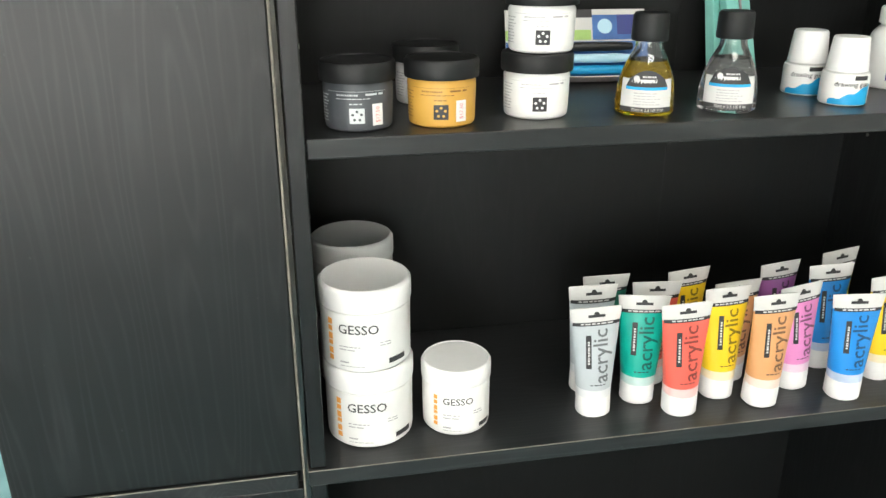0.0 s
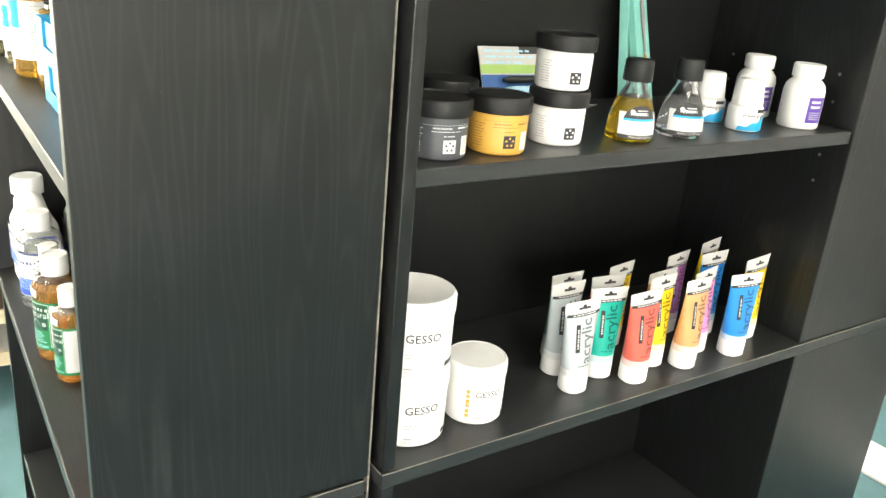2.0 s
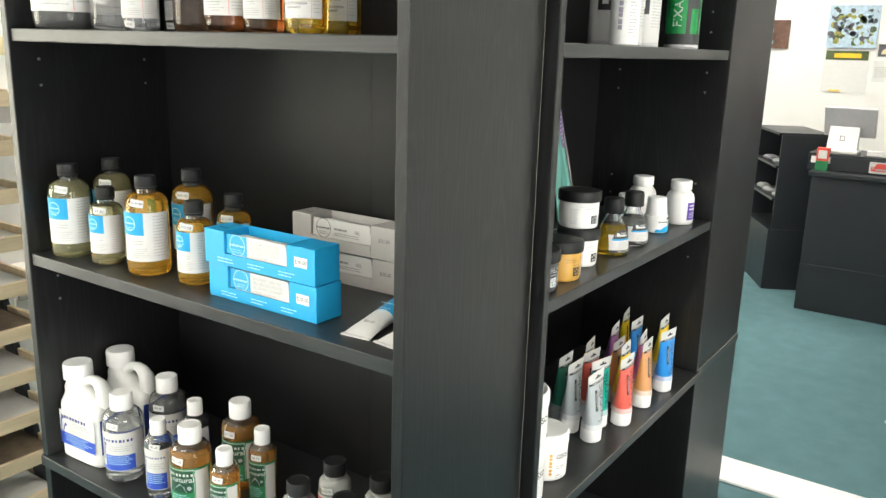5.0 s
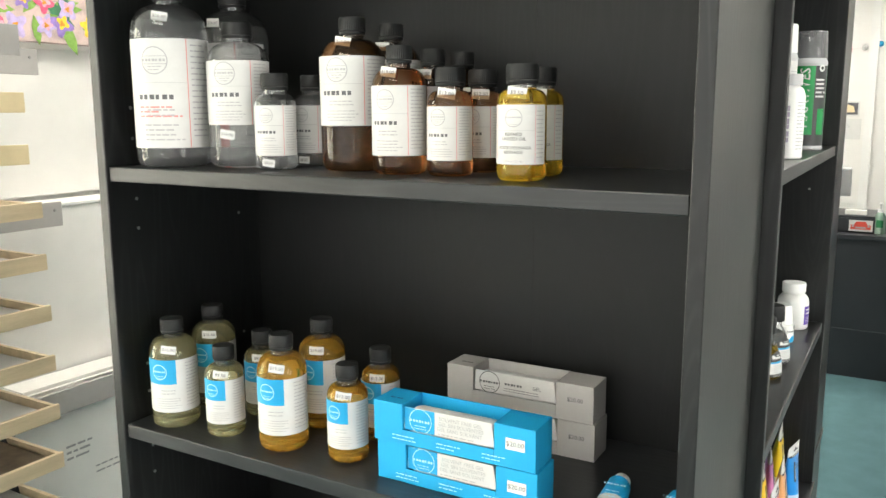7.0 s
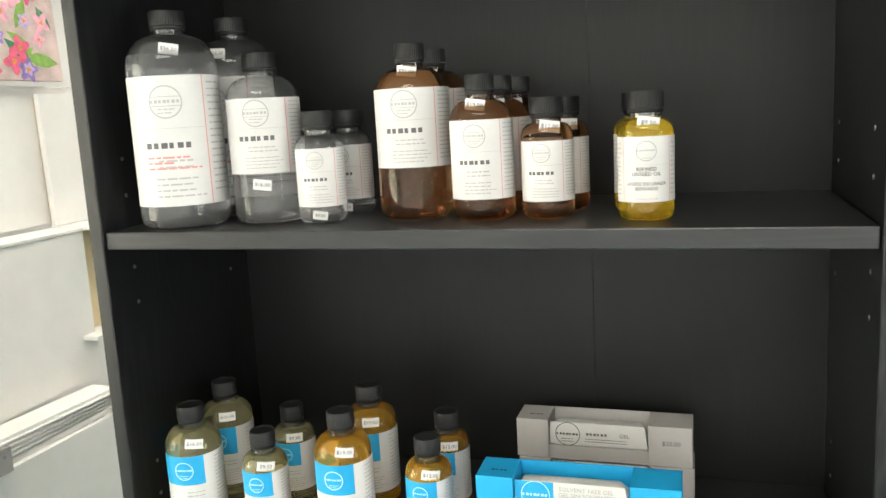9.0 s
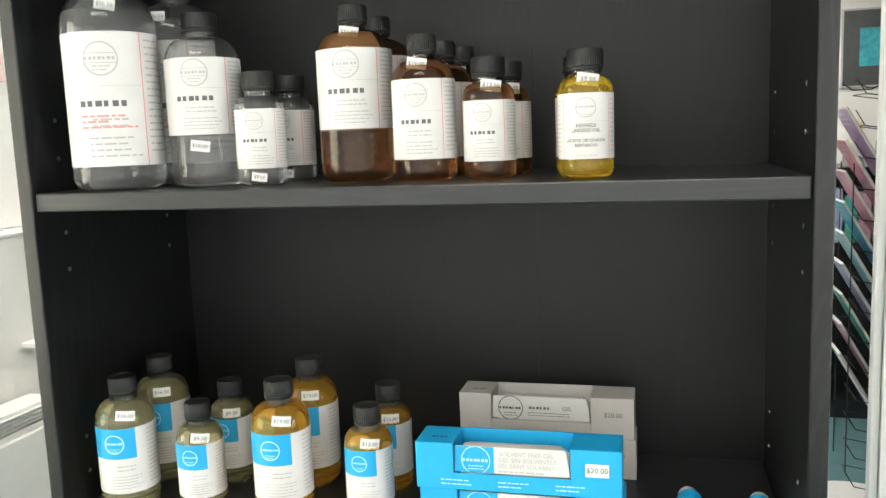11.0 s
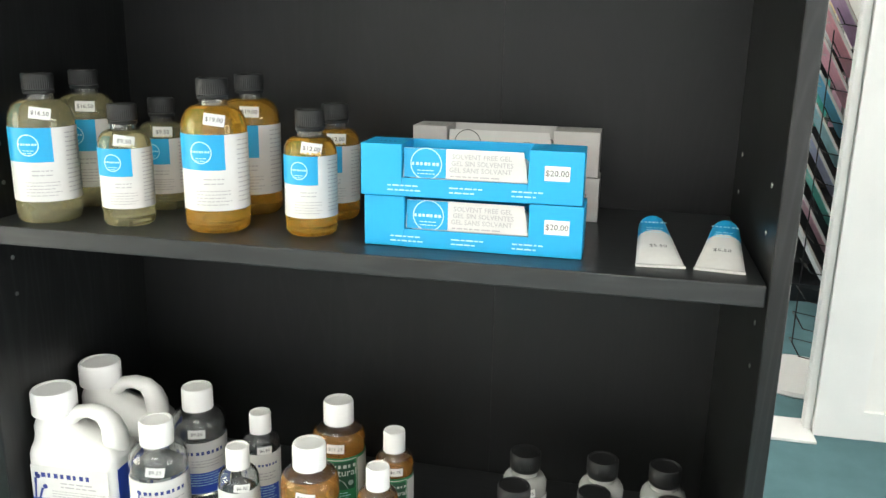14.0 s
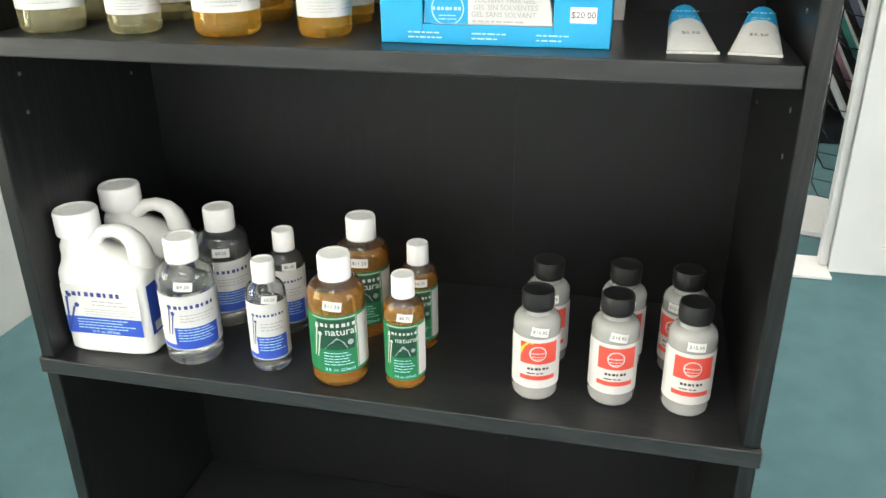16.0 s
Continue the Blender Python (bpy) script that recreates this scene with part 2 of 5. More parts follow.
def loft(sections, seg=24, smooth=40):
    """A body through (z, half width, half depth, x offset, y offset, squareness) sections."""
    v, f = [], []
    for z, a, b, ox, oy, sq in sections:
        for i in range(seg):
            t = 2 * math.pi * i / seg
            c, s = math.cos(t), math.sin(t)
            e = 2.0 / sq
            v.append((ox + a * math.copysign(abs(c) ** e, c), oy + b * math.copysign(abs(s) ** e, s), z))
    k = len(sections)
    for j in range(k - 1):
        for i in range(seg):
            p, q = j * seg + i, j * seg + (i + 1) % seg
            f.append((p, q, q + seg, p + seg))
    f.append(tuple(reversed(range(seg))))
    f.append(tuple(range((k - 1) * seg, k * seg)))
    return mesh_of(v, f, smooth)


def tube_path(points, r, seg=10, flat=1.0):
    """A round bar through points; r: one radius, or one for each point."""
    v, f = [], []
    pts = [Vector(p) for p in points]
    radii = r if isinstance(r, (list, tuple)) else [r] * len(pts)
    for i, p in enumerate(pts):
        r = radii[i]
        d = (pts[min(i + 1, len(pts) - 1)] - pts[max(i - 1, 0)]).normalized()
        side = d.cross(Vector((0, 1, 0)))
        if side.length < 0.05:
            side = d.cross(Vector((1, 0, 0)))
        side.normalize()
        up = d.cross(side)
        for j in range(seg):
            t = 2 * math.pi * j / seg
            v.append(p + side * math.cos(t) * r + up * math.sin(t) * r * flat)
    for i in range(len(pts) - 1):
        for j in range(seg):
            a, b = i * seg + j, i * seg + (j + 1) % seg
            f.append((a, b, b + seg, a + seg))
    f.append(tuple(reversed(range(seg))))
    f.append(tuple(range((len(pts) - 1) * seg, len(pts) * seg)))
    return mesh_of(v, f, 50)


# ---- printing: flat shapes in label metres, then laid on a plane or wrapped round a bottle ----
LETTERS = {}


def lettering(text, size):
    if (text, size) not in LETTERS:
        cu = bpy.data.curves.new("text", "FONT")
        cu.body, cu.size, cu.resolution_u, cu.align_x, cu.align_y = text, size, 2, "CENTER", "CENTER"
        cu.offset = size * 0.008
        ob = new("text", cu)
        me = ob.evaluated_get(bpy.context.evaluated_depsgraph_get()).to_mesh()
        LETTERS[text, size] = ([(p.co.x, p.co.y) for p in me.vertices], [tuple(q.vertices) for q in me.polygons])
        bpy.data.objects.remove(ob)
        bpy.data.curves.remove(cu)
    return LETTERS[text, size]


def rect(x0, x1, z0, z1, step=0.005):
    n = max(1, math.ceil((x1 - x0) / step))
    v = [(x0 + (x1 - x0) * i / n, z) for z in (z0, z1) for i in range(n + 1)]
    return v, [(i, i + 1, n + 2 + i, n + 1 + i) for i in range(n)]


def ring(xc, zc, r, w, seg=28):
    v = [(xc + q * math.sin(2 * math.pi * i / seg), zc + q * math.cos(2 * math.pi * i / seg)) for q in (r, max(r - w, 0.00001)) for i in range(seg)]
    return v, [(i, seg + i, seg + (i + 1) % seg, (i + 1) % seg) for i in range(seg)]


def join(*shapes):
    v, f = [], []
    for sv, sf in shapes:
        k = len(v)
        v += sv
        f += [tuple(i + k for i in q) for q in sf]
    return v, f


def words(xc, z, size, text, turn=0):
    v, f = lettering(text, size)
    c, s = math.cos(radians(turn)), math.sin(radians(turn))
    return [(xc + x * c - y * s, z + x * s + y * c) for x, y in v], f


def bars(x0, x1, z, rows, pitch, h, seed=1, ragged=0.25):
    """Unreadable small print: rows of short bars."""
    rnd, out = random.Random(seed), []
    for k in range(rows):
        x, end = x0, x1 - (x1 - x0) * ragged * rnd.random()
        while x < end - h:
            w = min(h * rnd.uniform(1.5, 5), end - x)
            out.append(rect(x, x + w, z - k * pitch - h * 0.72, z - k * pitch))
            x += w + h * 0.7
    return join(*out)


def blocks(xc, z, size, n, turn=0, fill=0.72):
    """A name mark as a row of small plain blocks of uneven width."""
    out, w = [], size * 0.72
    for i in range(n):
        x = (i - n / 2) * w
        wide = w * (fill + 0.08) * (1.0, 0.78, 0.9, 0.66)[(3 * i + n) % 4]
        out.append(rect(x, x + wide, -size * 0.26, size * 0.26))
    v, f = join(*out)
    c, s = math.cos(radians(turn)), math.sin(radians(turn))
    return [(xc + x * c - y * s, z + x * s + y * c) for x, y in v], f


def wrapped(shape, radius, lift=0.0003, base=0.0):
    """radius: a number, or a function of height."""
    v, f = shape
    out = []
    for x, z in v:
        r = radius(z) if callable(radius) else radius
        a = x / r
        out.append(((r + lift) * math.sin(a), -(r + lift) * math.cos(a), z + base))
    return mesh_of(out, f, 30)


def flat(shape, y=0.0, lift=0.0004):
    return mesh_of([(x, y - lift, z) for x, z in shape[0]], shape[1])


PRICE = {}


def price(parent, radius, a, z, text, tilt=4, w=0.019, h=0.011):
    """A small printed price sticker wrapped on a bottle at the turn a (radians)."""
    c, s = math.cos(radians(tilt)), math.sin(radians(tilt))
    def lean(sh):
        return [(a * radius + x * c - y * s, z + x * s + y * c) for x, y in sh[0]], sh[1]
    p = part("price_sticker", wrapped(lean(rect(-w / 2, w / 2, -h / 2, h / 2)), radius, 0.0011), STICKER, parent, "white price sticker")
    part("price_print", wrapped(lean(words(0, 0, h * 0.52, text)), radius, 0.0014), MARK_INK, p)
    return p


# ---- the shop: floor, walls, openings, ceiling ----
X0, X1, Y0, Y1, TOP = -3.4, 6.1, -3.6, 3.75, 2.75


def plain(name, x0, x1, y0, y1, z0, z1, material, label, category):
    return tagged(slab(name, x0, x1, y0, y1, z0, z1, material, r=0), label, category, kind="structure")


plain("floor", X0, X1, Y0, Y1, -0.1, 0, CARPET, "teal blue short-pile carpet floor", "floor")
plain("ceiling", X0 - 0.2, X1 + 0.2, Y0 - 0.2, Y1 + 0.2, TOP, TOP + 0.15, CEIL, "plain white painted ceiling", "ceiling")
plain("wall_east", X1, X1 + 0.2, Y0, Y1, -0.1, TOP, PAINT, "white painted wall behind the counter", "wall")


def wall_with_window(name, along_y, at, a0, a1, w0, w1, sill, head, out, label):
    """A wall from a0 to a1 with one wide opening from w0 to w1."""
    bm = bmesh.new()
    for p, q, z0, z1 in ((a0, w0, -0.1, TOP), (w1, a1, -0.1, TOP), (w0, w1, -0.1, sill), (w0, w1, head, TOP)):
        b = box(min(at, at + out), max(at, at + out), p, q, z0, z1, 0) if along_y else box(p, q, min(at, at + out), max(at, at + out), z0, z1, 0)
        me = bpy.data.meshes.new("piece")
        b.to_mesh(me)
        b.free()
        bm.from_mesh(me)
        bpy.data.meshes.remove(me)
    return tagged(part(name, bm, PAINT, None), label, "wall", kind="structure")


def window(name, along_y, at, w0, w1, sill, head, out, panes):
    """A shop window: frame bars, mullions and panes in the opening."""
    win = thing(name, "wide shop window with white mullions", "window", kind="structure")
    mid = at + out / 2
    def bar(n, p, q, z0, z1, t, m):
        b = box(mid - t, mid + t, p, q, z0, z1, 0.002) if along_y else box(p, q, mid - t, mid + t, z0, z1, 0.002)
        return part(n, b, m, win)
    bar("window_frame", w0, w1, sill, sill + 0.06, 0.03, TRIM)
    bar("window_frame", w0, w1, head - 0.06, head, 0.03, TRIM)
    step = (w1 - w0) / panes
    for i in range(panes + 1):
        p = min(max(w0 + i * step - 0.03, w0), w1 - 0.06)
        bar("mullion", p, p + 0.06, sill + 0.06, head - 0.06, 0.028, TRIM)
    for i in range(panes):
        pane = bar("pane", w0 + i * step + 0.031, w0 + (i + 1) * step - 0.031, sill + 0.061, head - 0.061, 0.003, GLASS)
        pane.visible_shadow = False
    return win


wall_with_window("wall_west", True, X0, Y0 - 0.2, Y1, -1.6, 3.2, 0.55, 2.45, -0.2, "white wall with a wide shop window")
window("window_1", True, X0, -1.6, 3.2, 0.55, 2.45, -0.2, 4)
wall_with_window("wall_south", False, Y0, X0, X1 + 0.2, -3.0, -0.15, 0.12, 2.5, -0.2, "white wall with a tall shop window")
window("window_2", False, Y0, -3.0, -0.15, 0.12, 2.5, -0.2, 3)
wall_with_window("wall_north", False, Y1, X0 - 0.2, X1 + 0.2, -3.0, -0.9, 0.55, 2.45, 0.2, "white wall with a window behind the stock racks")
window("window_4", False, Y1, -3.0, -0.9, 0.55, 2.45, 0.2, 2)
window_lamp((-1.95, Y1 + 0.25, 1.5), (-1.95, 0, 1.2), 2.0, 1.85, NORTH_LIGHT, (1.0, 0.97, 0.80))
window_lamp((X0 - 0.25, 0.8, 1.5), (0, 0.8, 1.2), 4.7, 1.85, WEST_LIGHT)
window_lamp((-1.57, Y0 - 0.25, 1.3), (-1.57, 0, 1.1), 2.8, 2.35, SOUTH_LIGHT)
tagged(slab("ground", -60, X0 - 0.2, -60, 60, -0.25, -0.15, mat("street_asphalt", (0.06, 0.06, 0.06), 0.9), r=0), "grey street asphalt outside the windows", "ground", kind="structure")
tagged(slab("pavement", X0 - 0.2, 8, -60, Y0 - 0.2, -0.25, -0.12, mat("pavement_concrete", (0.3, 0.3, 0.29), 0.9), r=0), "pale concrete pavement outside the shop", "pavement", kind="structure")


def ceiling_light(x, y, turn):
    lamp = thing("ceiling_light", "white recessed fluorescent ceiling light panel, assumed, out of view", "ceiling light", "ceiling lights", pose(x, y, TOP, 0, 0, turn))
    for a, b, c, d in ((-0.62, 0.62, -0.32, -0.29), (-0.62, 0.62, 0.29, 0.32), (-0.62, -0.59, -0.29, 0.29), (0.59, 0.62, -0.29, 0.29)):
        slab("frame", a, b, c, d, -0.03, 0, TRIM, lamp)
    slab("diffuser", -0.588, 0.588, -0.288, 0.288, -0.015, -0.002, glow("light_diffuser", (1.0, 0.96, 0.88), CEILING_GLOW), lamp)
    return lamp


first = ceiling_light(0.3, -0.55, 0)
# The last three panels are added, unseen, to brighten the far floor and wall.
for x, y, turn in ((-1.75, 1.1, 90), (0.3, 2.5, 0), (3.3, 0.9, 90), (5.2, 0.2, 90), (5.2, 2.3, 90), (2.9, 2.6, 0), (4.1, 1.7, 0)):
    copy_thing(first, pose(x, y, TOP, 0, 0, turn))

# partition with its casing and door frame
PX = 2.03
plain("wall_partition", PX, PX + 0.1, Y0, 0.05, -0.1, TOP, PAINT, "white painted partition wall beside the opening", "wall")
plain("baseboard", PX - 0.016, PX, Y0, 0.052, 0, 0.108, TRIM, "white painted baseboard along the partition", "baseboard")
plain("trim", PX - 0.02, PX + 0.12, 0.053, 0.215, 0, TOP, TRIM, "broad white door casing", "trim")
slab_d = thing("door_1", "white door jamb and flat white threshold strip", "door frame", kind="structure")
slab("jamb", PX, PX + 0.05, 0.216, 0.245, 0.013, TOP, TRIM, slab_d, r=0.004)
slab("threshold", PX - 0.10, PX + 0.09, 0.216, 2.9, 0, 0.012, TRIM, slab_d, r=0.003)
scrap = thing("paper_scrap", "small white paper scrap on the carpet", "paper", "", pose(2.9, 0.57, 0.0, 0, 0, 25))
part("sheet", loft([(0, 0.03, 0.012, 0, 0, 3), (0.0015, 0.03, 0.012, 0, 0, 3)], 12), STICKER, scrap)
plain("trim", X1 - 0.012, X1, Y0, 2.628, 0, 0.10, TRIM, "white painted baseboard behind the counter", "baseboard")
back_door = thing("door_2", "white painted door with tape along its foot, closed", "door", kind="structure")
for a, b in ((2.63, 2.745), (3.575, 3.69)):
    slab("casing", X1 - 0.022, X1 - 0.001, a, b, 0, 2.14, TRIM, back_door, r=0.005)
slab("casing", X1 - 0.022, X1 - 0.001, 2.746, 3.574, 2.04, 2.14, TRIM, back_door, r=0.005)
leaf = slab("leaf", X1 - 0.012, X1 - 0.001, 2.752, 3.568, 0.008, 2.033, TRIM, back_door, r=0.003)
slab("latch_plate", X1 - 0.016, X1 - 0.012, 2.775, 2.815, 0.94, 1.02, GREY_METAL, leaf, "small steel latch plate")
for z in (1.29, 1.68):
    slab("bolt", X1 - 0.018, X1 - 0.012, 2.785, 2.81, z - 0.015, z + 0.015, GREY_METAL, leaf)
for i in range(6):
    slab("warning_tape", X1 - 0.0135, X1 - 0.012, 2.756 + 0.04 * i, 2.796 + 0.04 * i, 0.065, 0.105, BLACK_PAINT if i % 2 == 0 else TAPE_YELLOW, leaf, "yellow and black warning tape", r=0)
switch = thing("light_switch", "small cream plastic light switch on the wall", "light switch", "", pose(X1, 2.585, 1.33))
slab("plate", -0.010, -0.001, -0.04, 0.04, 0, 0.10, CREAM, switch, r=0.003)
slab("rocker", -0.014, -0.010, -0.012, 0.012, 0.03, 0.07, CREAM, switch, r=0.002)
plain("trim", X1 - 0.05, X1, 0.98, 1.04, 0.101, TOP, TRIM, "narrow white corner trim on the wall", "trim")
plain("trim", X1 - 0.05, X1, 2.95, 3.05, 0.101, TOP, TRIM, "white door casing at the far wall", "trim")

# ---- the two bookcases ----
S2, S1, S0, S0A = 1.568, 1.218, 0.860, 0.874
WIDE, SIDE, BOARD = 0.773, 0.016, 0.019


def bookcase(m, label, mid, deep):
    """Front at y = 0, facing -y; width along x."""
    b = thing("bookcase", label, "bookcase", "black bookcases", m)
    seam = mid - BOARD
    for x in (0, WIDE - SIDE):
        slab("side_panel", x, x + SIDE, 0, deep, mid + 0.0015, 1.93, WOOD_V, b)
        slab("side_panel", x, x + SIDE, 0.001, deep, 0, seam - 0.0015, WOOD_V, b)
        slab("back_edge", x + 0.001, x + SIDE - 0.001, deep, deep + 0.0026, 0.02, 1.92, CHIP, b, "worn bare chipboard edge")
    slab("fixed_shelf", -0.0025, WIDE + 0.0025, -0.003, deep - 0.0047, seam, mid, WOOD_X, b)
    if mid == S0A:
        slab("worn_edge", -0.0025, WIDE + 0.0025, -0.0035, -0.0026, mid - 0.0003, mid + 0.0003, CHIP, b, "pale worn front edge of the fixed shelf", r=0)
    for x in (-0.0031, WIDE + 0.0025):
        slab("worn_edge", x, x + 0.0006, 0.0, deep - 0.006, mid - 0.0006, mid + 0.0005, CHIP, b, "pale worn seam between the panels", r=0)
    slab("top_board", -0.004, WIDE + 0.004, -0.004, deep, 1.9315, 1.951, WOOD_X, b)
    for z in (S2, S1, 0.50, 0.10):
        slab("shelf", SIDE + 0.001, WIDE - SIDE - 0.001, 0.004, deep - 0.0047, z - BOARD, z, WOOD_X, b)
    slab("plinth", SIDE + 0.001, WIDE - SIDE - 0.001, 0.03, 0.045, 0, 0.08, WOOD_X, b)
    for x0, x1 in ((SIDE - 0.004, 0.49395), (0.49405, WIDE - SIDE + 0.004)):
        slab("back_panel", x0, x1, deep - 0.0045, deep - 0.001, 0.02, 1.93, WOOD_BACK, b, r=0.00025)
    hole = lathe([(0.0024, 0), (0.0024, 0.0008), (0.0015, 0.001)], 8)
    hole.materials.append(PIN)
    for z in (S2, S1):
        for dz in (-0.085, -0.045, 0.035, 0.075):
            for y in (0.045, 0.235):
                for x, turn in ((SIDE, 90), (WIDE - SIDE, -90)):
                    p = part("pin_hole_ring", hole, PIN, b)
                    p.matrix_local = pose(x, y, z + dz, 0, turn, 0)
    return b


bookcase(pose(-0.016, 0.816, 0), "tall black wood-grain bookcase of jars and paint tubes", S0A, 0.286)
bookcase(pose(1.12, 0.831, 0, 0, 0, 90), "tall black wood-grain bookcase beside the paint tube bookcase", 0.861, 0.358)
bookcase(pose(-0.308, 1.606, 0, 0, 0, -90), "tall black wood-grain bookcase of oil painting mediums", S0, 0.2835)


# ---- bottles ----
def round_bottle(name, label_text, group, R, H, fill, glass, liquid, z0, z1, design, cap=CAP_BLACK, white_cap=False, squat=False, cr=0.0165):
    """A round-shouldered bottle at the origin, label towards -y. z0, z1: the label's bottom and top as parts of H."""
    t = thing(name, label_text, "bottle", group)
    cap_h = 0.0195 if not white_cap else 0.155 * H
    neck = cr * 0.86 if not white_cap else R * 0.49
    zn = H - cap_h
    zs = zn - 0.005 - (1.18 * (R - neck) if not squat else 0.12 * H)
    def body(za, zb):
        """The outer profile between two heights."""
        prof = [(R * 0.78, 0.0), (R * 0.88, R * 0.03), (R * 0.95, R * 0.10), (R * 0.99, R * 0.20), (R, R * 0.30), (R, zs)]
        for k in range(1, 9):
            a = k / 8 * math.pi / 2
            prof.append((neck + (R - neck) * math.cos(a) ** 0.92, zs + (zn - 0.005 - zs) * math.sin(a)))
        prof.append((neck, zn))
        def at(z):
            for (r1, h1), (r2, h2) in zip(prof, prof[1:]):
                if h1 <= z <= h2 and h2 > h1:
                    return r1 + (r2 - r1) * (z - h1) / (h2 - h1)
            return prof[-1][0]
        return [(at(za) if za else prof[0][0], za)] + [p for p in prof if za < p[1] < zb] + [(at(zb), zb)], at
    level = fill * H
    low, at = body(0, level)
    up, _ = body(level, zn)
    part("liquid", lathe(low), liquid, t)
    inner = [(max(r - 0.0018, 0.002), z) for r, z in up]
    up_me = lathe(up + [(up[-1][0] - 0.0018, zn)] + list(reversed(inner))[1:], 40)
    part("glass", up_me, glass, t)
    if white_cap:
        part("cap", ridged_cap(R * 0.57, cap_h + 0.004, zn - 0.004, 40, 0.0003), cap, t, "white screw cap")
    else:
        part("cap", ridged_cap(cr, cap_h * 0.80, zn + cap_h * 0.20, 44, 0.00045), cap, t, "ribbed black screw cap")
        part("cap_ring", lathe([(cr * 0.94, zn), (cr * 0.97, zn + 0.001), (cr * 0.97, zn + cap_h * 0.17)], 32), cap, t)
    base, hgt = z0 * H, (z1 - z0) * H
    design(t, R, base, hgt)
    return t, at


def ink(parent, name, shapes, R, base, material, lift=0.0007):
    part(name, wrapped(join(*shapes), R, lift, base), material, parent)


def medium_label(mark, warn=False):
    def design(t, R, base, h):
        lab = part("label", wrapped(rect(-R * 1.45, R * 1.5, 0, h), R, 0.0004, base), PAPER, t, "white printed paper label")
        e, k = -R * 0.28, R * 0.36
        left, red = -R * 0.85, R * 0.55
        ink(lab, "emblem", [ring(e, h * 0.80, k, R * 0.03), rect(e - k * 0.9, e + k * 0.9, h * 0.80 - k * 0.26, h * 0.80 - k * 0.22), rect(e - k * 0.9, e + k * 0.9, h * 0.80 + k * 0.30, h * 0.80 + k * 0.34), blocks(e, h * 0.80 + k * 0.03, k * 0.36, 7), bars(e - k * 0.5, e + k * 0.6, h * 0.80 - k * 0.4, 2, k * 0.22, k * 0.09, 3)], R, base, GREY_INK)
        ink(lab, "name_mark", [blocks(e, h * 0.47, R * 0.24, mark)], R, base, MARK_INK)
        ink(lab, "small_print", [rect(left, red, h * 0.60, h * 0.60 + 0.0003), bars(left + R * 0.2, red - R * 0.12, h * 0.22, 4, h * 0.045, h * 0.018, 5), bars(red + R * 0.12, R * 1.3, h * 0.95, 17, h * 0.052, h * 0.018, 6), bars(left + R * 0.3, red - R * 0.3, h * 0.36, 2, h * 0.05, h * 0.022, 7)], R, base, GREY_INK)
        lines = [rect(red, red + R * 0.025, 0, h)]
        if warn:
            lines.append(bars(left + R * 0.05, red - R * 0.15, h * 0.385, 3, h * 0.042, h * 0.02, 9, 0.5))
        ink(lab, "red_line", lines, R, base, RED_INK)
    return design


def linseed_label(t, R, base, h):
    lab = part("label", wrapped(rect(-R * 1.45, R * 1.45, 0, h), R, 0.0004, base), PAPER, t, "white printed paper label")
    k = R * 0.36
    ink(lab, "emblem", [ring(0, h * 0.78, k, R * 0.03), blocks(0, h * 0.79, k * 0.36, 7), bars(-k * 0.5, k * 0.6, h * 0.68, 2, k * 0.22, k * 0.09, 3)], R, base, GREY_INK)
    ink(lab, "lettering", [words(0, h * 0.505, R * 0.185, "REFINED"), words(0, h * 0.43, R * 0.185, "LINSEED OIL"), words(0, h * 0.28, R * 0.165, "ACEITE DE LINAZA"), words(0, h * 0.205, R * 0.165, "REFINADO")], R, base, INK)
    ink(lab, "small_print", [rect(-R * 0.85, R * 0.85, h * 0.57, h * 0.573), words(0, h * 0.05, R * 0.11, "4.2 fl oz (125 ml)")] + [bars(s * R * 1.15 - R * 0.2, s * R * 1.15 + R * 0.2, h * 0.9, 12, h * 0.07, h * 0.02, 8) for s in (-1, 1)], R, base, GREY_INK)
    for s in (-1, 1):
        ink(lab, "red_line", [rect(s * R * 0.88, s * R * 0.88 + R * 0.02, 0, h)], R, base, RED_INK)


def oil_label(t, R, base, h):
    lab = part("label", wrapped(rect(-R * 1.5, R * 1.5, 0, h), R, 0.0004, base), PAPER, t, "white paper label with a blue corner")
    k = R * 0.34
    ink(lab, "blue_corner", [rect(-R * 1.5, R * 0.22, h * 0.54, h)], R, base, CYAN, 0.0006)
    e = -R * 0.5
    ink(lab, "emblem", [ring(e, h * 0.77, k, R * 0.035), blocks(e, h * 0.78, k * 0.36, 7), bars(e - k * 0.5, e + k * 0.6, h * 0.70, 2, k * 0.22, k * 0.09, 3)], R, base, PALE_CYAN, 0.0009)
    ink(lab, "small_print", [bars(-R * 0.45, R * 0.35, h * 0.43, 2, h * 0.06, h * 0.022, 2), bars(-R * 0.7, R * 0.4, h * 0.27, 5, h * 0.045, h * 0.016, 4), bars(R * 0.62, R * 1.35, h * 0.93, 14, h * 0.062, h * 0.02, 6)], R, base, GREY_INK)


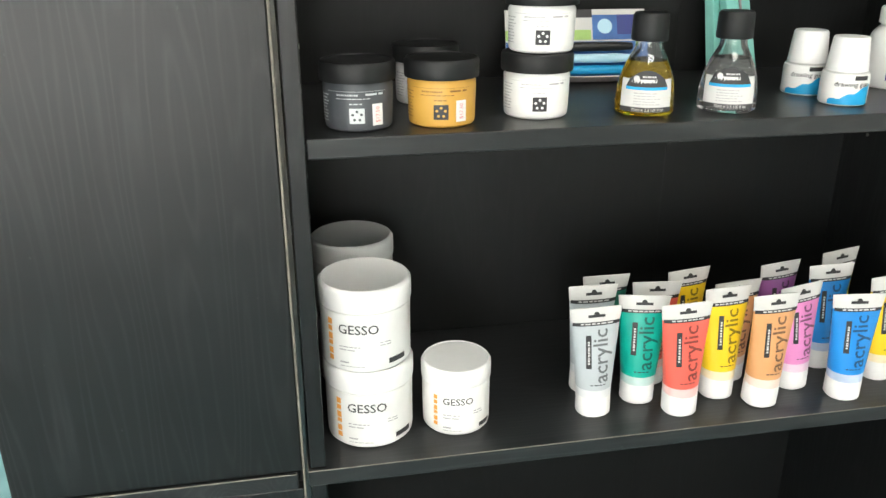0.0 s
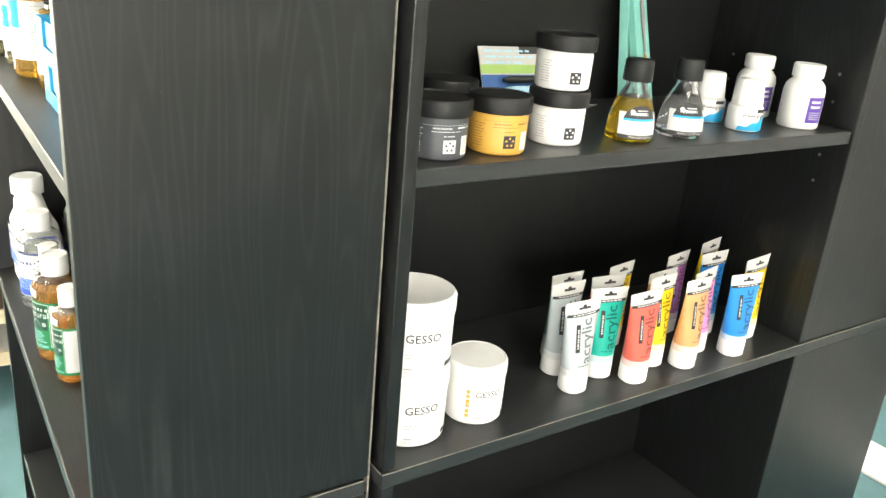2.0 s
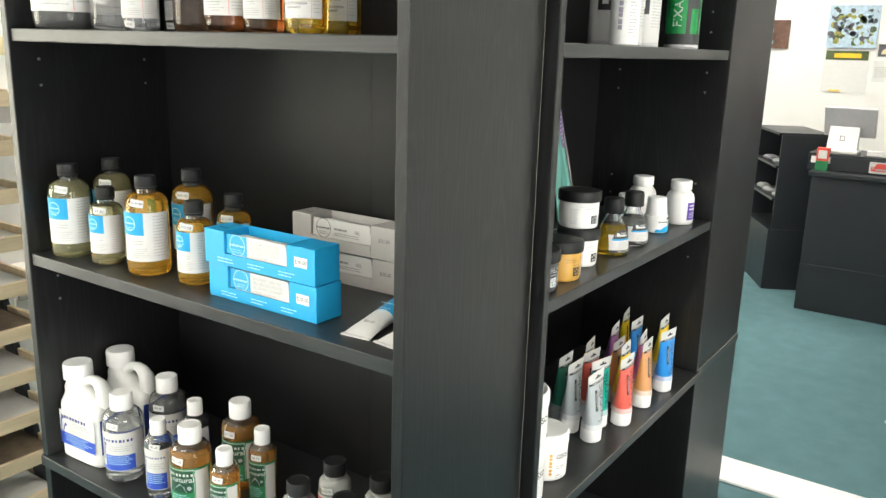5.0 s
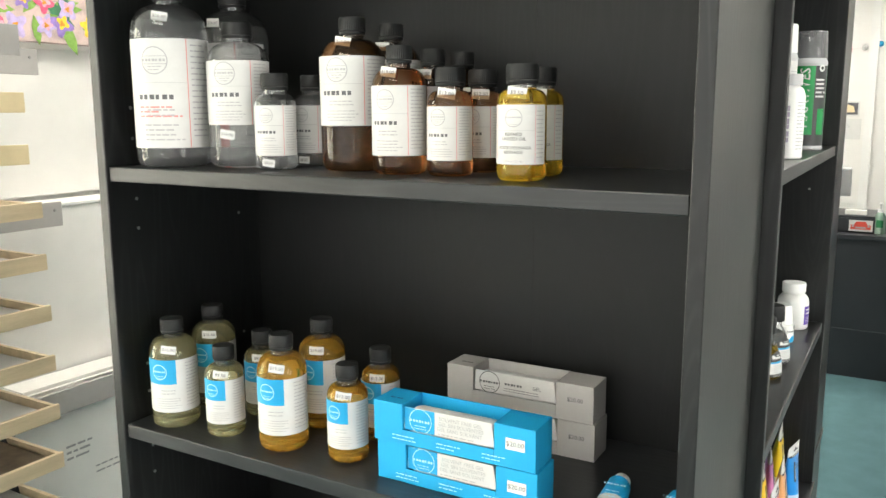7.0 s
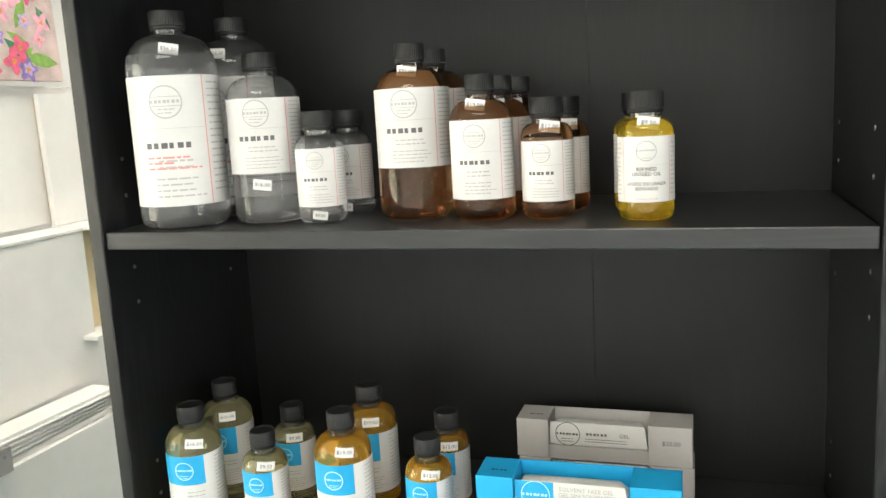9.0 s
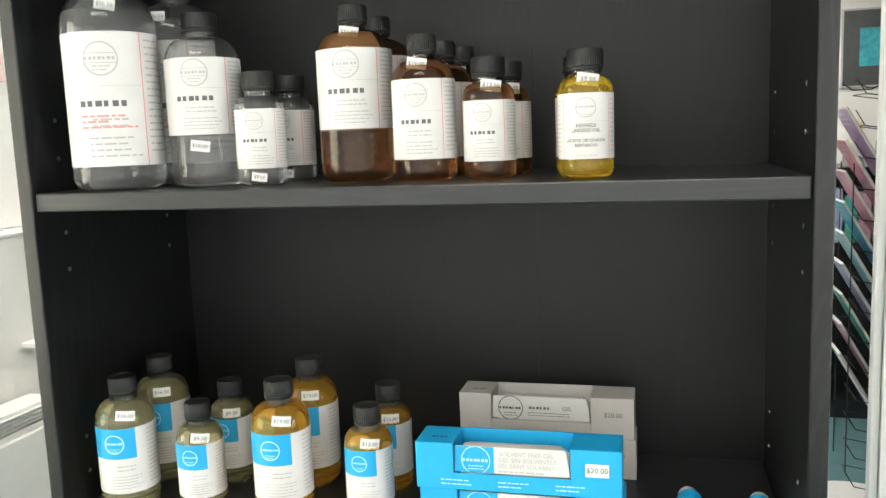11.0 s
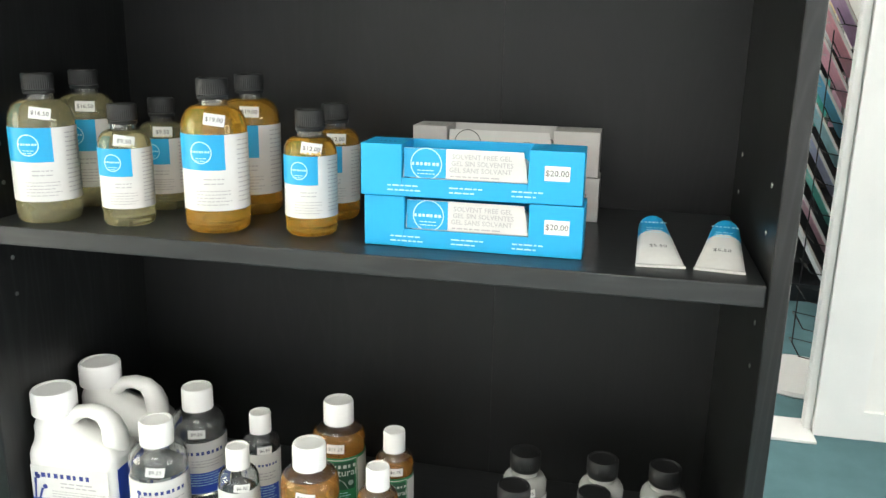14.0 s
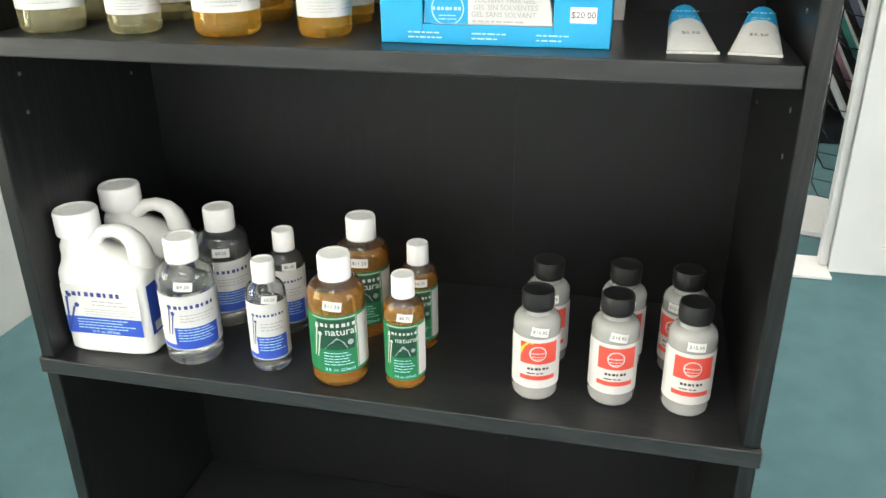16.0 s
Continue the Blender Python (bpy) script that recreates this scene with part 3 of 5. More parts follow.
def varnish_label(ribbon):
    def design(t, R, base, h):
        lab = part("label", wrapped(rect(-R * 1.5, R * 1.5, 0, h), R, 0.0004, base), PAPER, t, "white paper label with a red block")
        ink(lab, "red_block", [rect(-R * 0.72, R * 0.92, h * 0.50, h * 0.93), rect(-R * 0.72, R * 0.85, h * 0.17, h * 0.26)], R, base, LABEL_RED, 0.0006)
        k = R * 0.36
        ink(lab, "emblem", [ring(R * 0.05, h * 0.715, k, R * 0.05), blocks(R * 0.05, h * 0.72, k * 0.34, 7), bars(-R * 0.2, R * 0.3, h * 0.66, 2, h * 0.05, h * 0.02, 3)], R, base, PAPER, 0.0009)
        ink(lab, "name_mark", [blocks(R * 0.1, h * 0.405, R * 0.22, 6), bars(-R * 0.4, R * 0.6, h * 0.32, 1, h * 0.05, h * 0.03, 2)], R, base, INK)
        if ribbon:
            ink(lab, "yellow_ribbon", [([(-R * 0.72, h * 0.66), (-R * 0.72, h * 0.80), (-R * 0.42, h * 0.93), (-R * 0.12, h * 0.93)], [(0, 3, 2, 1)])], R, base, YELLOW, 0.0009)
    return design


def brushes(R, h, s=1.0):
    """The drawing of two paint brushes on the solvent labels."""
    out = []
    for dx, top in ((-0.82, 0.78), (-0.70, 0.66)):
        x = R * dx
        out += [([(x - R * 0.16, h * 0.28), (x - R * 0.12, h * 0.28), (x + R * 0.03, h * top), (x - R * 0.03, h * top)], [(0, 1, 2, 3)]), ring(x + R * 0.0, h * (top + 0.03), R * 0.08, R * 0.08, 10)]
    return out


def solvent_label(t, R, base, h):
    lab = part("label", wrapped(rect(-R * 1.5, R * 1.5, 0, h), R, 0.0004, base), PAPER, t, "white and blue solvent label")
    ink(lab, "blue_panel", [rect(-R * 0.72, R * 0.88, h * 0.10, h * 0.42), rect(-R * 1.5, R * 0.88, h * 0.02, h * 0.10)], R, base, ROYAL, 0.0006)
    ink(lab, "name_mark", [blocks(R * 0.02, h * 0.80, R * 0.26, 9, 0, 0.6)] + brushes(R, h), R, base, NAVY, 0.0007)
    ink(lab, "small_print", [bars(-R * 0.45, R * 0.85, h * 0.66, 3, h * 0.055, h * 0.025, 4), bars(R * 1.0, R * 1.4, h * 0.9, 14, h * 0.06, h * 0.02, 5)], R, base, GREY_INK)
    ink(lab, "panel_print", [bars(-R * 0.6, R * 0.8, h * 0.39, 5, h * 0.05, h * 0.02, 6)], R, base, PALE_CYAN, 0.0009)


def natural_label(t, R, base, h):
    lab = part("label", wrapped(rect(-R * 1.5, R * 1.5, 0, h), R, 0.0004, base), GREEN, t, "green solvent label with a white side panel")
    ink(lab, "white_border", [rect(-R * 1.0, R * 0.62, h * 0.955, h * 0.97), rect(R * 0.60, R * 0.62, h * 0.05, h * 0.97), rect(R * 0.66, R * 1.4, h * 0.06, h * 0.95)], R, base, PAPER)
    ink(lab, "picture", [rect(-R * 0.8, R * 0.52, h * 0.42, h * 0.93)], R, base, DARK_GREEN, 0.0006)
    ink(lab, "picture_light", [([(-R * 0.55, h * 0.44), (R * 0.25, h * 0.44), (R * 0.12, h * 0.56), (-R * 0.12, h * 0.64), (-R * 0.3, h * 0.56)], [(0, 1, 2, 3, 4)])] + [ring(R * 0.36, h * 0.54, R * 0.11, R * 0.11, 14)], R, base, GREY_INK, 0.0009)
    ink(lab, "lettering", [words(R * 0.05, h * 0.73, R * 0.40, "natural"), blocks(-R * 0.02, h * 0.845, R * 0.26, 9, 0, 0.6)] + brushes(R, h), R, base, PAPER, 0.0009)
    ink(lab, "small_print", [bars(-R * 0.6, R * 0.5, h * 0.37, 5, h * 0.05, h * 0.02, 6), words(-R * 0.05, h * 0.07, R * 0.17, "8 fl. oz. (236ml)")], R, base, PALE_CYAN, 0.0009)


def face(x, y, ex=-1.0, ey=0.97, extra=0.0):
    """The turn about z that points -y at the aisle."""
    return math.degrees(math.atan2(ex - x, -(ey - y))) + extra


def stand(kind, z, spots, pr, radius, a=0.0, zp=0.7, turn_to=(-1.0, 0.97), w=0.019):
    """Copies of a built bottle on a shelf, with their own price stickers."""
    made = []
    for i, (x, y, extra) in enumerate(spots):
        m = pose(x, y, z + 0.0004, 0, 0, face(x, y, turn_to[0], turn_to[1], extra))
        ob = kind if i == 0 else copy_thing(kind, m)
        ob.matrix_world = m
        made.append(ob)
    for i, ob in enumerate(made):
        if pr:
            price(ob, radius, a, zp, pr, -9 + 7 * (i % 3), w, w * 0.58)
    return made


# top shelf of the medium bookcase
R, H = 0.047, 0.226
bt, at = round_bottle("solvent_bottle", "large clear bottle of mineral spirits with white label", "clear spirit bottles", R, H, 0.80, GLASS, CLEAR_LIQ, 0.11, 0.70, medium_label(6, True), cr=0.0185)
stand(bt, S2, ((-0.252, 1.522, 3), (-0.155, 1.505, -20)), "$26.50", at(0.82 * H), -0.1, 0.815 * H)
R, H = 0.0385, 0.178
bt, at = round_bottle("solvent_bottle", "medium clear bottle of mineral spirits, partly filled", "clear spirit bottles", R, H, 0.34, GLASS, CLEAR_LIQ, 0.30, 0.735, medium_label(6), cr=0.0185)
stand(bt, S2, ((-0.225, 1.432, 2),), "$16.00", R, -0.25, 0.235 * H)
R, H = 0.025, 0.1145
bt, at = round_bottle("solvent_bottle", "small clear bottle of mineral spirits with white label", "clear spirit bottles", R, H, 0.72, GLASS, CLEAR_LIQ, 0.15, 0.67, medium_label(6))
stand(bt, S2, ((-0.235, 1.365, 2), (-0.165, 1.362, -8)), "$8.50", R, -0.2, 0.075 * H, w=0.015)
R, H = 0.0385, 0.177
bt, at = round_bottle("medium_bottle", "large brown bottle of painting medium with white label", "brown medium bottles", R, H, 0.84, BROWN_GLASS, BROWN_LIQ, 0.30, 0.745, medium_label(6), cr=0.0155)
stand(bt, S2, ((-0.205, 1.270, 2), (-0.115, 1.275, 0)), "$31.00", at(0.84 * H), -0.2, 0.835 * H)
R, H = 0.031, 0.141
bt, at = round_bottle("medium_bottle", "middle-sized amber bottle of painting medium with white label", "brown medium bottles", R, H, 0.82, BROWN_GLASS, BROWN_LIQ, 0.15, 0.69, medium_label(6), cr=0.0145)
stand(bt, S2, ((-0.225, 1.192, 1), (-0.155, 1.190, 4), (-0.092, 1.184, 4)), "$19.00", at(0.79 * H), -0.25, 0.79 * H)
R, H = 0.025, 0.1155
bt, at = round_bottle("medium_bottle", "small amber bottle of painting medium with white label", "brown medium bottles", R, H, 0.79, BROWN_GLASS, BROWN_LIQ, 0.15, 0.645, medium_label(6))
stand(bt, S2, ((-0.225, 1.127, 1), (-0.160, 1.121, 5)), "$12.00", at(0.76 * H), 0.1, 0.76 * H)
R, H = 0.025, 0.1155
bt, at = round_bottle("oil_bottle", "small bottle of yellow linseed oil with white label", "oil bottles", R, H, 0.80, GLASS, YELLOW_LIQ, 0.15, 0.655, linseed_label)
stand(bt, S2, ((-0.245, 1.033, 0), (-0.172, 1.044, 3)), "$9.50", at(0.755 * H), 0.1, 0.755 * H)

# middle shelf of the medium bookcase
for liq, word, big, small in ((PALE_LIQ, "pale yellow", ((-0.262, 1.538, 2), (-0.180, 1.546, 2)), ((-0.255, 1.452, 0), (-0.175, 1.458, 0))), (GOLD_LIQ, "golden orange", ((-0.250, 1.357, 4), (-0.165, 1.360, 2)), ((-0.240, 1.263, 3), (-0.165, 1.265, 3)))):
    R, H = 0.031, 0.146
    bt, at = round_bottle("oil_bottle", "large bottle of %s oil with blue and white label" % word, "oil bottles", R, H, 0.83, GLASS, liq, 0.16, 0.655, oil_label, cr=0.0150)
    stand(bt, S1, big, "$16.50" if liq is PALE_LIQ else "$19.00", at(0.74 * H), -0.05, 0.75 * H)
    R, H = 0.025, 0.119
    bt, at = round_bottle("oil_bottle", "small bottle of %s oil with blue and white label" % word, "oil bottles", R, H, 0.79, GLASS, liq, 0.16, 0.655, oil_label, cr=0.0140)
    stand(bt, S1, small, "$9.50" if liq is PALE_LIQ else "$12.00", at(0.72 * H), 0.0, 0.715 * H)

# bottom shelf of the medium bookcase
R, H = 0.031, 0.146
bt, at = round_bottle("solvent_bottle", "clear bottle of turpentine substitute with blue label, white cap", "turpentine substitute bottles", R, H, 0.62, GLASS, CLEAR_LIQ, 0.15, 0.60, solvent_label, CAP_WHITE, True, True)
stand(bt, S0, ((-0.262, 1.437, 4), (-0.175, 1.437, 6)), "$9.25", at(0.68 * H), -0.2, 0.68 * H)
R, H = 0.0215, 0.128
bt, at = round_bottle("solvent_bottle", "small clear bottle of turpentine substitute, white cap", "turpentine substitute bottles", R, H, 0.60, GLASS, CLEAR_LIQ, 0.13, 0.66, solvent_label, CAP_WHITE, True, True)
stand(bt, S0, ((-0.263, 1.343, 2), (-0.184, 1.354, 4)), "$6.50", R, 0.1, 0.70 * H, w=0.016)
R, H = 0.030, 0.145
bt, at = round_bottle("solvent_bottle", "amber bottle of natural turpentine substitute with green label", "turpentine substitute bottles", R, H, 0.77, GLASS, ORANGE_LIQ, 0.13, 0.60, natural_label, CAP_WHITE, True, True)
stand(bt, S0, ((-0.267, 1.261, 2), (-0.165, 1.266, 4)), "$11.25", at(0.68 * H), -0.2, 0.68 * H)
R, H = 0.0212, 0.127
bt, at = round_bottle("solvent_bottle", "small amber bottle of natural turpentine substitute, green label", "turpentine substitute bottles", R, H, 0.76, GLASS, ORANGE_LIQ, 0.10, 0.62, natural_label, CAP_WHITE, True, True)
stand(bt, S0, ((-0.264, 1.189, 2), (-0.186, 1.194, 4)), "$6.75", R, 0.0, 0.685 * H, w=0.016)
R, H = 0.0238, 0.119
for ribbon, spots in ((True, ((-0.252, 1.052, 2),)), (False, ((-0.246, 0.974, 4), (-0.248, 0.900, 6), (-0.182, 1.049, 2), (-0.176, 0.968, 3), (-0.176, 0.904, -28)))):
    bt, at = round_bottle("varnish_bottle", "small bottle of picture varnish, red and white label" + (", yellow ribbon" if ribbon else ""), "varnish bottles", R, H, 0.42 if not ribbon else 0.2, CLOUD_LIQ, CLOUD_LIQ, 0.14, 0.62, varnish_label(ribbon))
    stand(bt, S0, spots, "$15.95", R, 0.1, 0.69 * H, w=0.017)


def jug(m):
    """A flat white jug with a moulded handle, cap at one end."""
    j = thing("solvent_jug", "white plastic handled jug of turpentine substitute", "jug", "white solvent jugs", m)
    w, d = 0.0535, 0.030
    part("body", loft([(0, w * 0.92, d * 0.88, 0, 0, 5), (0.004, w, d, 0, 0, 5), (0.094, w, d, 0, 0, 5), (0.100, w * 0.985, d * 0.97, 0, 0, 4.5), (0.108, w * 0.90, d * 0.85, -0.002, 0, 4), (0.114, w * 0.70, d * 0.75, -0.014, 0, 3), (0.124, 0.024, 0.022, -0.028, 0, 2.4), (0.134, 0.019, 0.019, -0.030, 0, 2), (0.138, 0.0185, 0.0185, -0.030, 0, 2)], 40), HDPE, j)
    part("handle", tube_path([(-0.022, 0, 0.116), (-0.012, 0, 0.131), (0.000, 0, 0.1395), (0.014, 0, 0.1425), (0.027, 0, 0.139), (0.0355, 0, 0.130), (0.0395, 0, 0.118), (0.0405, 0, 0.106), (0.040, 0, 0.094)], (0.0110, 0.0085, 0.0075, 0.0075, 0.0085, 0.0105, 0.0122, 0.0128, 0.0128), 16, 1.3), HDPE, j)
    cap = part("cap", ridged_cap(0.0238, 0.027, 0.138, 44, 0.0003), CAP_WHITE, j, "white screw cap")
    cap.location.x = -0.030
    lab = part("label", flat(rect(-w * 0.85, w * 0.86, 0.026, 0.087), -d, 0.0006), PAPER, j, "white and blue solvent label")
    part("blue_band", flat(rect(-w * 0.85, w * 0.86, 0.026, 0.0475), -d, 0.0009), ROYAL, lab)
    part("name_mark", flat(join(blocks(-w * 0.12, 0.076, 0.0105, 9, 0, 0.6), *[([(-w * 0.82, 0.03), (-w * 0.79, 0.03), (-w * k, z), (-w * (k + 0.06), z)], [(0, 1, 2, 3)]) for k, z in ((0.72, 0.072), (0.58, 0.06))], ring(-w * 0.69, 0.074, 0.003, 0.003, 10), ring(-w * 0.55, 0.062, 0.003, 0.003, 10)), -d, 0.0011), NAVY, lab)
    part("small_print", flat(join(bars(-w * 0.2, w * 0.6, 0.0685, 2, 0.0045, 0.0024, 3), bars(-w * 0.4, w * 0.85, 0.058, 3, 0.0032, 0.0013, 4)), -d, 0.0011), GREY_INK, lab)
    part("band_print", flat(join(bars(-w * 0.6, w * 0.75, 0.045, 4, 0.0036, 0.0015, 5), words(0, 0.0295, 0.005, "16 fl. oz. (473ml)")), -d, 0.0012), PALE_CYAN, lab)
    sidep = part("side_label", mesh_of([(w + 0.0006, -d * 0.8, 0.026), (w + 0.0006, d * 0.8, 0.026), (w + 0.0006, d * 0.8, 0.087), (w + 0.0006, -d * 0.8, 0.087)], [(0, 1, 2, 3)]), ROYAL, j, "blue printed side label")
    part("side_panel_print", mesh_of([(w + 0.001, -d * 0.6, 0.029), (w + 0.001, d * 0.7, 0.029), (w + 0.001, d * 0.7, 0.040), (w + 0.001, -d * 0.6, 0.040)], [(0, 1, 2, 3)]), PAPER, sidep)
    return j


first = jug(pose(-0.256, 1.533, S0 + 0.0004, 0, 0, -87))
copy_thing(first, pose(-0.176, 1.531, S0 + 0.0004, 0, 0, -86))


def gel_box(m, color, print_ink, label, blue):
    """A long carton with a cut-out window that shows the tube inside."""
    g = thing("gel_carton", label, "carton", "gel cartons", m)
    w, d, h = 0.100, 0.046, 0.047
    a, b, low = -0.062, 0.052, 0.017
    part("end_block", box(-w, a, 0, d, 0, h, 0.0008), color, g)
    part("end_block", box(b, w, 0, d, 0, h, 0.0008), color, g)
    part("front_strip", box(a, b, 0, 0.0012, 0, low, 0.0003), color, g)
    part("tray", box(a, b, 0.0012, d, 0, 0.0015, 0), color, g)
    part("back_wall", box(a, b, d - 0.0015, d, 0.0015, h, 0), color, g)
    tube = part("tube", lathe([(0.017, -0.056), (0.0185, -0.05), (0.0185, 0.04), (0.012, 0.05)], 28), PAPER, g, "white paint tube")
    tube.matrix_local = pose(0, 0.0225, 0.0215, 0, 90, 0)
    card = part("tube_card", flat(([(-0.0615, 0.0172), (0.0515, 0.0172), (0.0470, 0.0440), (-0.0600, 0.0440)], [(0, 1, 2, 3)]), 0.0035, 0.0), PAPER, g)
    if blue:
        part("blue_patch", flat(rect(-0.0605, -0.022, 0.0174, 0.0438), 0.0035, 0.0003), CYAN, card)
    part("emblem", flat(join(ring(-0.040, 0.030, 0.0145, 0.0009), blocks(-0.040, 0.030, 0.0052, 7), bars(-0.048, -0.032, 0.0245, 2, 0.003, 0.001, 3)), 0.0035, 0.0006), PALE_CYAN if blue else INK, card)
    if blue:
        part("lettering", flat(join(words(0.010, 0.0375, 0.0062, "SOLVENT FREE GEL"), words(0.0105, 0.0315, 0.0062, "GEL SIN SOLVENTES"), words(0.009, 0.0255, 0.0062, "GEL SANS SOLVANT"), bars(-0.018, 0.030, 0.0205, 1, 0.003, 0.0018, 4)), 0.0035, 0.0006), GREY_INK, card)
    else:
        part("lettering", flat(join(blocks(-0.006, 0.031, 0.0058, 6), words(0.025, 0.031, 0.0066, "GEL"), bars(-0.02, 0.03, 0.0255, 2, 0.003, 0.0012, 4)), 0.0035, 0.0006), MARK_INK, card)
    for i, x in enumerate((-0.075, -0.018, 0.038)):
        part("strip_print", flat(bars(x, x + 0.032, 0.0105, 2, 0.0042, 0.0017, 7 + i, 0.3), 0.0, 0.0005), PALE_CYAN if blue else GREYCARD, g)
    st = part("price_sticker", flat(rect(0.066, 0.088, 0.021, 0.034), 0.0, 0.0008), STICKER if blue else GREYCARD, g, "white price sticker")
    part("price_print", flat(words(0.077, 0.0275, 0.0075, "$20.00"), 0.0, 0.0011), MARK_INK, st)
    top = part("top_print", mesh_of([(x, 0.004 + z, h + 0.0004) for x, z in blocks(-0.078, 0.012, 0.006, 4)[0]], blocks(-0.078, 0.012, 0.006, 4)[1]), print_ink, g)
    return g


low = gel_box(pose(-0.268, 1.100, S1 + 0.0004, 0, 0, -90), CYAN, NAVY, "bright blue gel carton with tube window, price $20.00", True)
copy_thing(low, pose(-0.270, 1.102, S1 + 0.0482, 0, 0, -89))
low = gel_box(pose(-0.112, 1.093, S1 + 0.0004, 0, 0, -89.5), GREYCARD, INK, "grey gel carton with tube window, price $20.00", False)
copy_thing(low, pose(-0.113, 1.095, S1 + 0.0482, 0, 0, -90))


def lying_tube(m):
    t = thing("gel_tube", "small white and blue gel tube lying on the shelf", "tube", "small gel tubes", m)
    # crimp at -y, shoulder and cap towards +y
    def hull(y0, y1, n=6):
        v, f, seg = [], [], 20
        for i in range(n + 1):
            y = y0 + (y1 - y0) * i / n
            k = (y + 0.045) / 0.085
            a, b = 0.0205 - 0.0075 * k, 0.0009 + 0.0125 * k ** 0.8
            for j in range(seg):
                q = 2 * math.pi * j / seg
                v.append((a * math.cos(q), y, b + b * math.sin(q)))
        for i in range(n):
            for j in range(seg):
                p, q = i * seg + j, i * seg + (j + 1) % seg
                f.append((p, p + seg, q + seg, q))
        f.append(tuple(range(seg)))
        f.append(tuple(reversed(range(n * seg, (n + 1) * seg))))
        return mesh_of(v, f, 45)
    part("body", hull(-0.045, 0.010), PAPER, t)
    part("blue_end", hull(0.010, 0.040), CYAN, t, "blue shoulder of the tube")
    part("crimp", box(-0.021, 0.021, -0.050, -0.045, 0, 0.0022, 0.0005), PAPER, t)
    cap = part("cap", ridged_cap(0.010, 0.016, 0, 24), CAP_WHITE, t)
    cap.matrix_local = pose(0, 0.040, 0.0134, -90, 0, 0)
    v, f = words(0, 0, 0.0068, "$5.50")
    part("price_print", mesh_of([(x, -0.020 + y, 0.0122 + 0.27 * y) for x, y in v], f), MARK_INK, t)
    v, f = join(bars(-0.008, 0.008, 0.006, 3, 0.004, 0.0016, 3), blocks(0, 0.016, 0.005, 7))
    part("name_print", mesh_of([(x, 0.008 + y, 0.0192 + 0.27 * y) for x, y in v], f), PALE_CYAN, t)
    return t


first = lying_tube(pose(-0.225, 0.936, S1 + 0.0004, 0, 0, -86))
copy_thing(first, pose(-0.226, 0.8775, S1 + 0.0004, 0, 0, -98))


# ---- the jar bookcase ----
def jar(m, color, label, ink_mat, sticker):
    j = thing("ground_jar", label, "jar", "watercolour ground jars", m)
    R, h = 0.0325, 0.047
    part("body", lathe([(R * 0.90, 0), (R * 0.96, 0.002), (R * 0.975, 0.006), (R, 0.041), (R * 0.96, 0.043), (R * 0.96, h)], 44), color, j)
    part("lid", lathe([(R * 1.075, h - 0.002), (R * 1.09, h), (R * 1.09, h + 0.013), (R * 1.05, h + 0.0155), (R * 1.0, h + 0.016), (R * 0.98, h + 0.0148), (0.004, h + 0.0148)], 48), CAP_BLACK, j, "black plastic lid")
    part("printing", wrapped(join(rect(-R * 0.9, R * 0.9, 0.0375, 0.0378), blocks(-R * 0.25, 0.0345, 0.0028, 10), bars(R * 0.25, R * 0.8, 0.0358, 1, 0.003, 0.0024, 1), bars(-R * 0.6, R * 0.7, 0.0315, 1, 0.003, 0.001, 2), bars(-R * 1.3, -R * 0.85, 0.034, 9, 0.003, 0.0012, 3), bars(-R * 0.2, R * 0.2, 0.027, 1, 0.003, 0.0014, 4)), R * 0.985, 0.0006), {HDPE: GREY_INK, OCHRE: BROWN_INK}.get(color, ink_mat), j)
    em = part("emblem", wrapped(rect(-0.0068, 0.0068, 0.0085, 0.0225), R * 0.98, 0.0006), ink_mat, j)
    part("emblem_flower", wrapped(join(*[ring(0.004 * math.sin(k * 1.2566), 0.0155 + 0.0042 * math.cos(k * 1.2566), 0.0013, 0.0013, 10) for k in range(5)]), R * 0.98, 0.001), color, em)
    if sticker:
        s = part("price_sticker", wrapped(rect(0.014, 0.0245, 0.006, 0.026), R * 0.98, 0.0008), STICKER, j, "white price sticker")
        part("price_print", wrapped(words(0.0192, 0.016, 0.0055, "$17.50", 90), R * 0.98, 0.0012), RED_INK, s)
    return j


AIS = (-0.05, 0.11)
def toward(x, y, z, extra=0.0, eye=AIS):
    return pose(x, y, z + 0.0004, 0, 0, math.degrees(math.atan2(eye[0] - x, -(eye[1] - y))) + extra)


JAR = Matrix.Diagonal((1, 1, 0.98, 1))
jar(toward(0.052, 0.867, S1) @ JAR, SLATE, "slate grey watercolour ground jar with black lid", LIGHT_INK, True)
jar(toward(0.131, 0.868, S1, 2) @ JAR, OCHRE, "ochre yellow watercolour ground jar with black lid", INK, True)
first = jar(toward(0.229, 0.885, S1, 10) @ JAR, HDPE, "white watercolour ground jar with black lid", INK, False)
copy_thing(first, toward(0.233, 0.889, S1 + 0.0619, 6) @ JAR)
copy_thing(first, toward(0.133, 0.972, S1, 12) @ JAR)


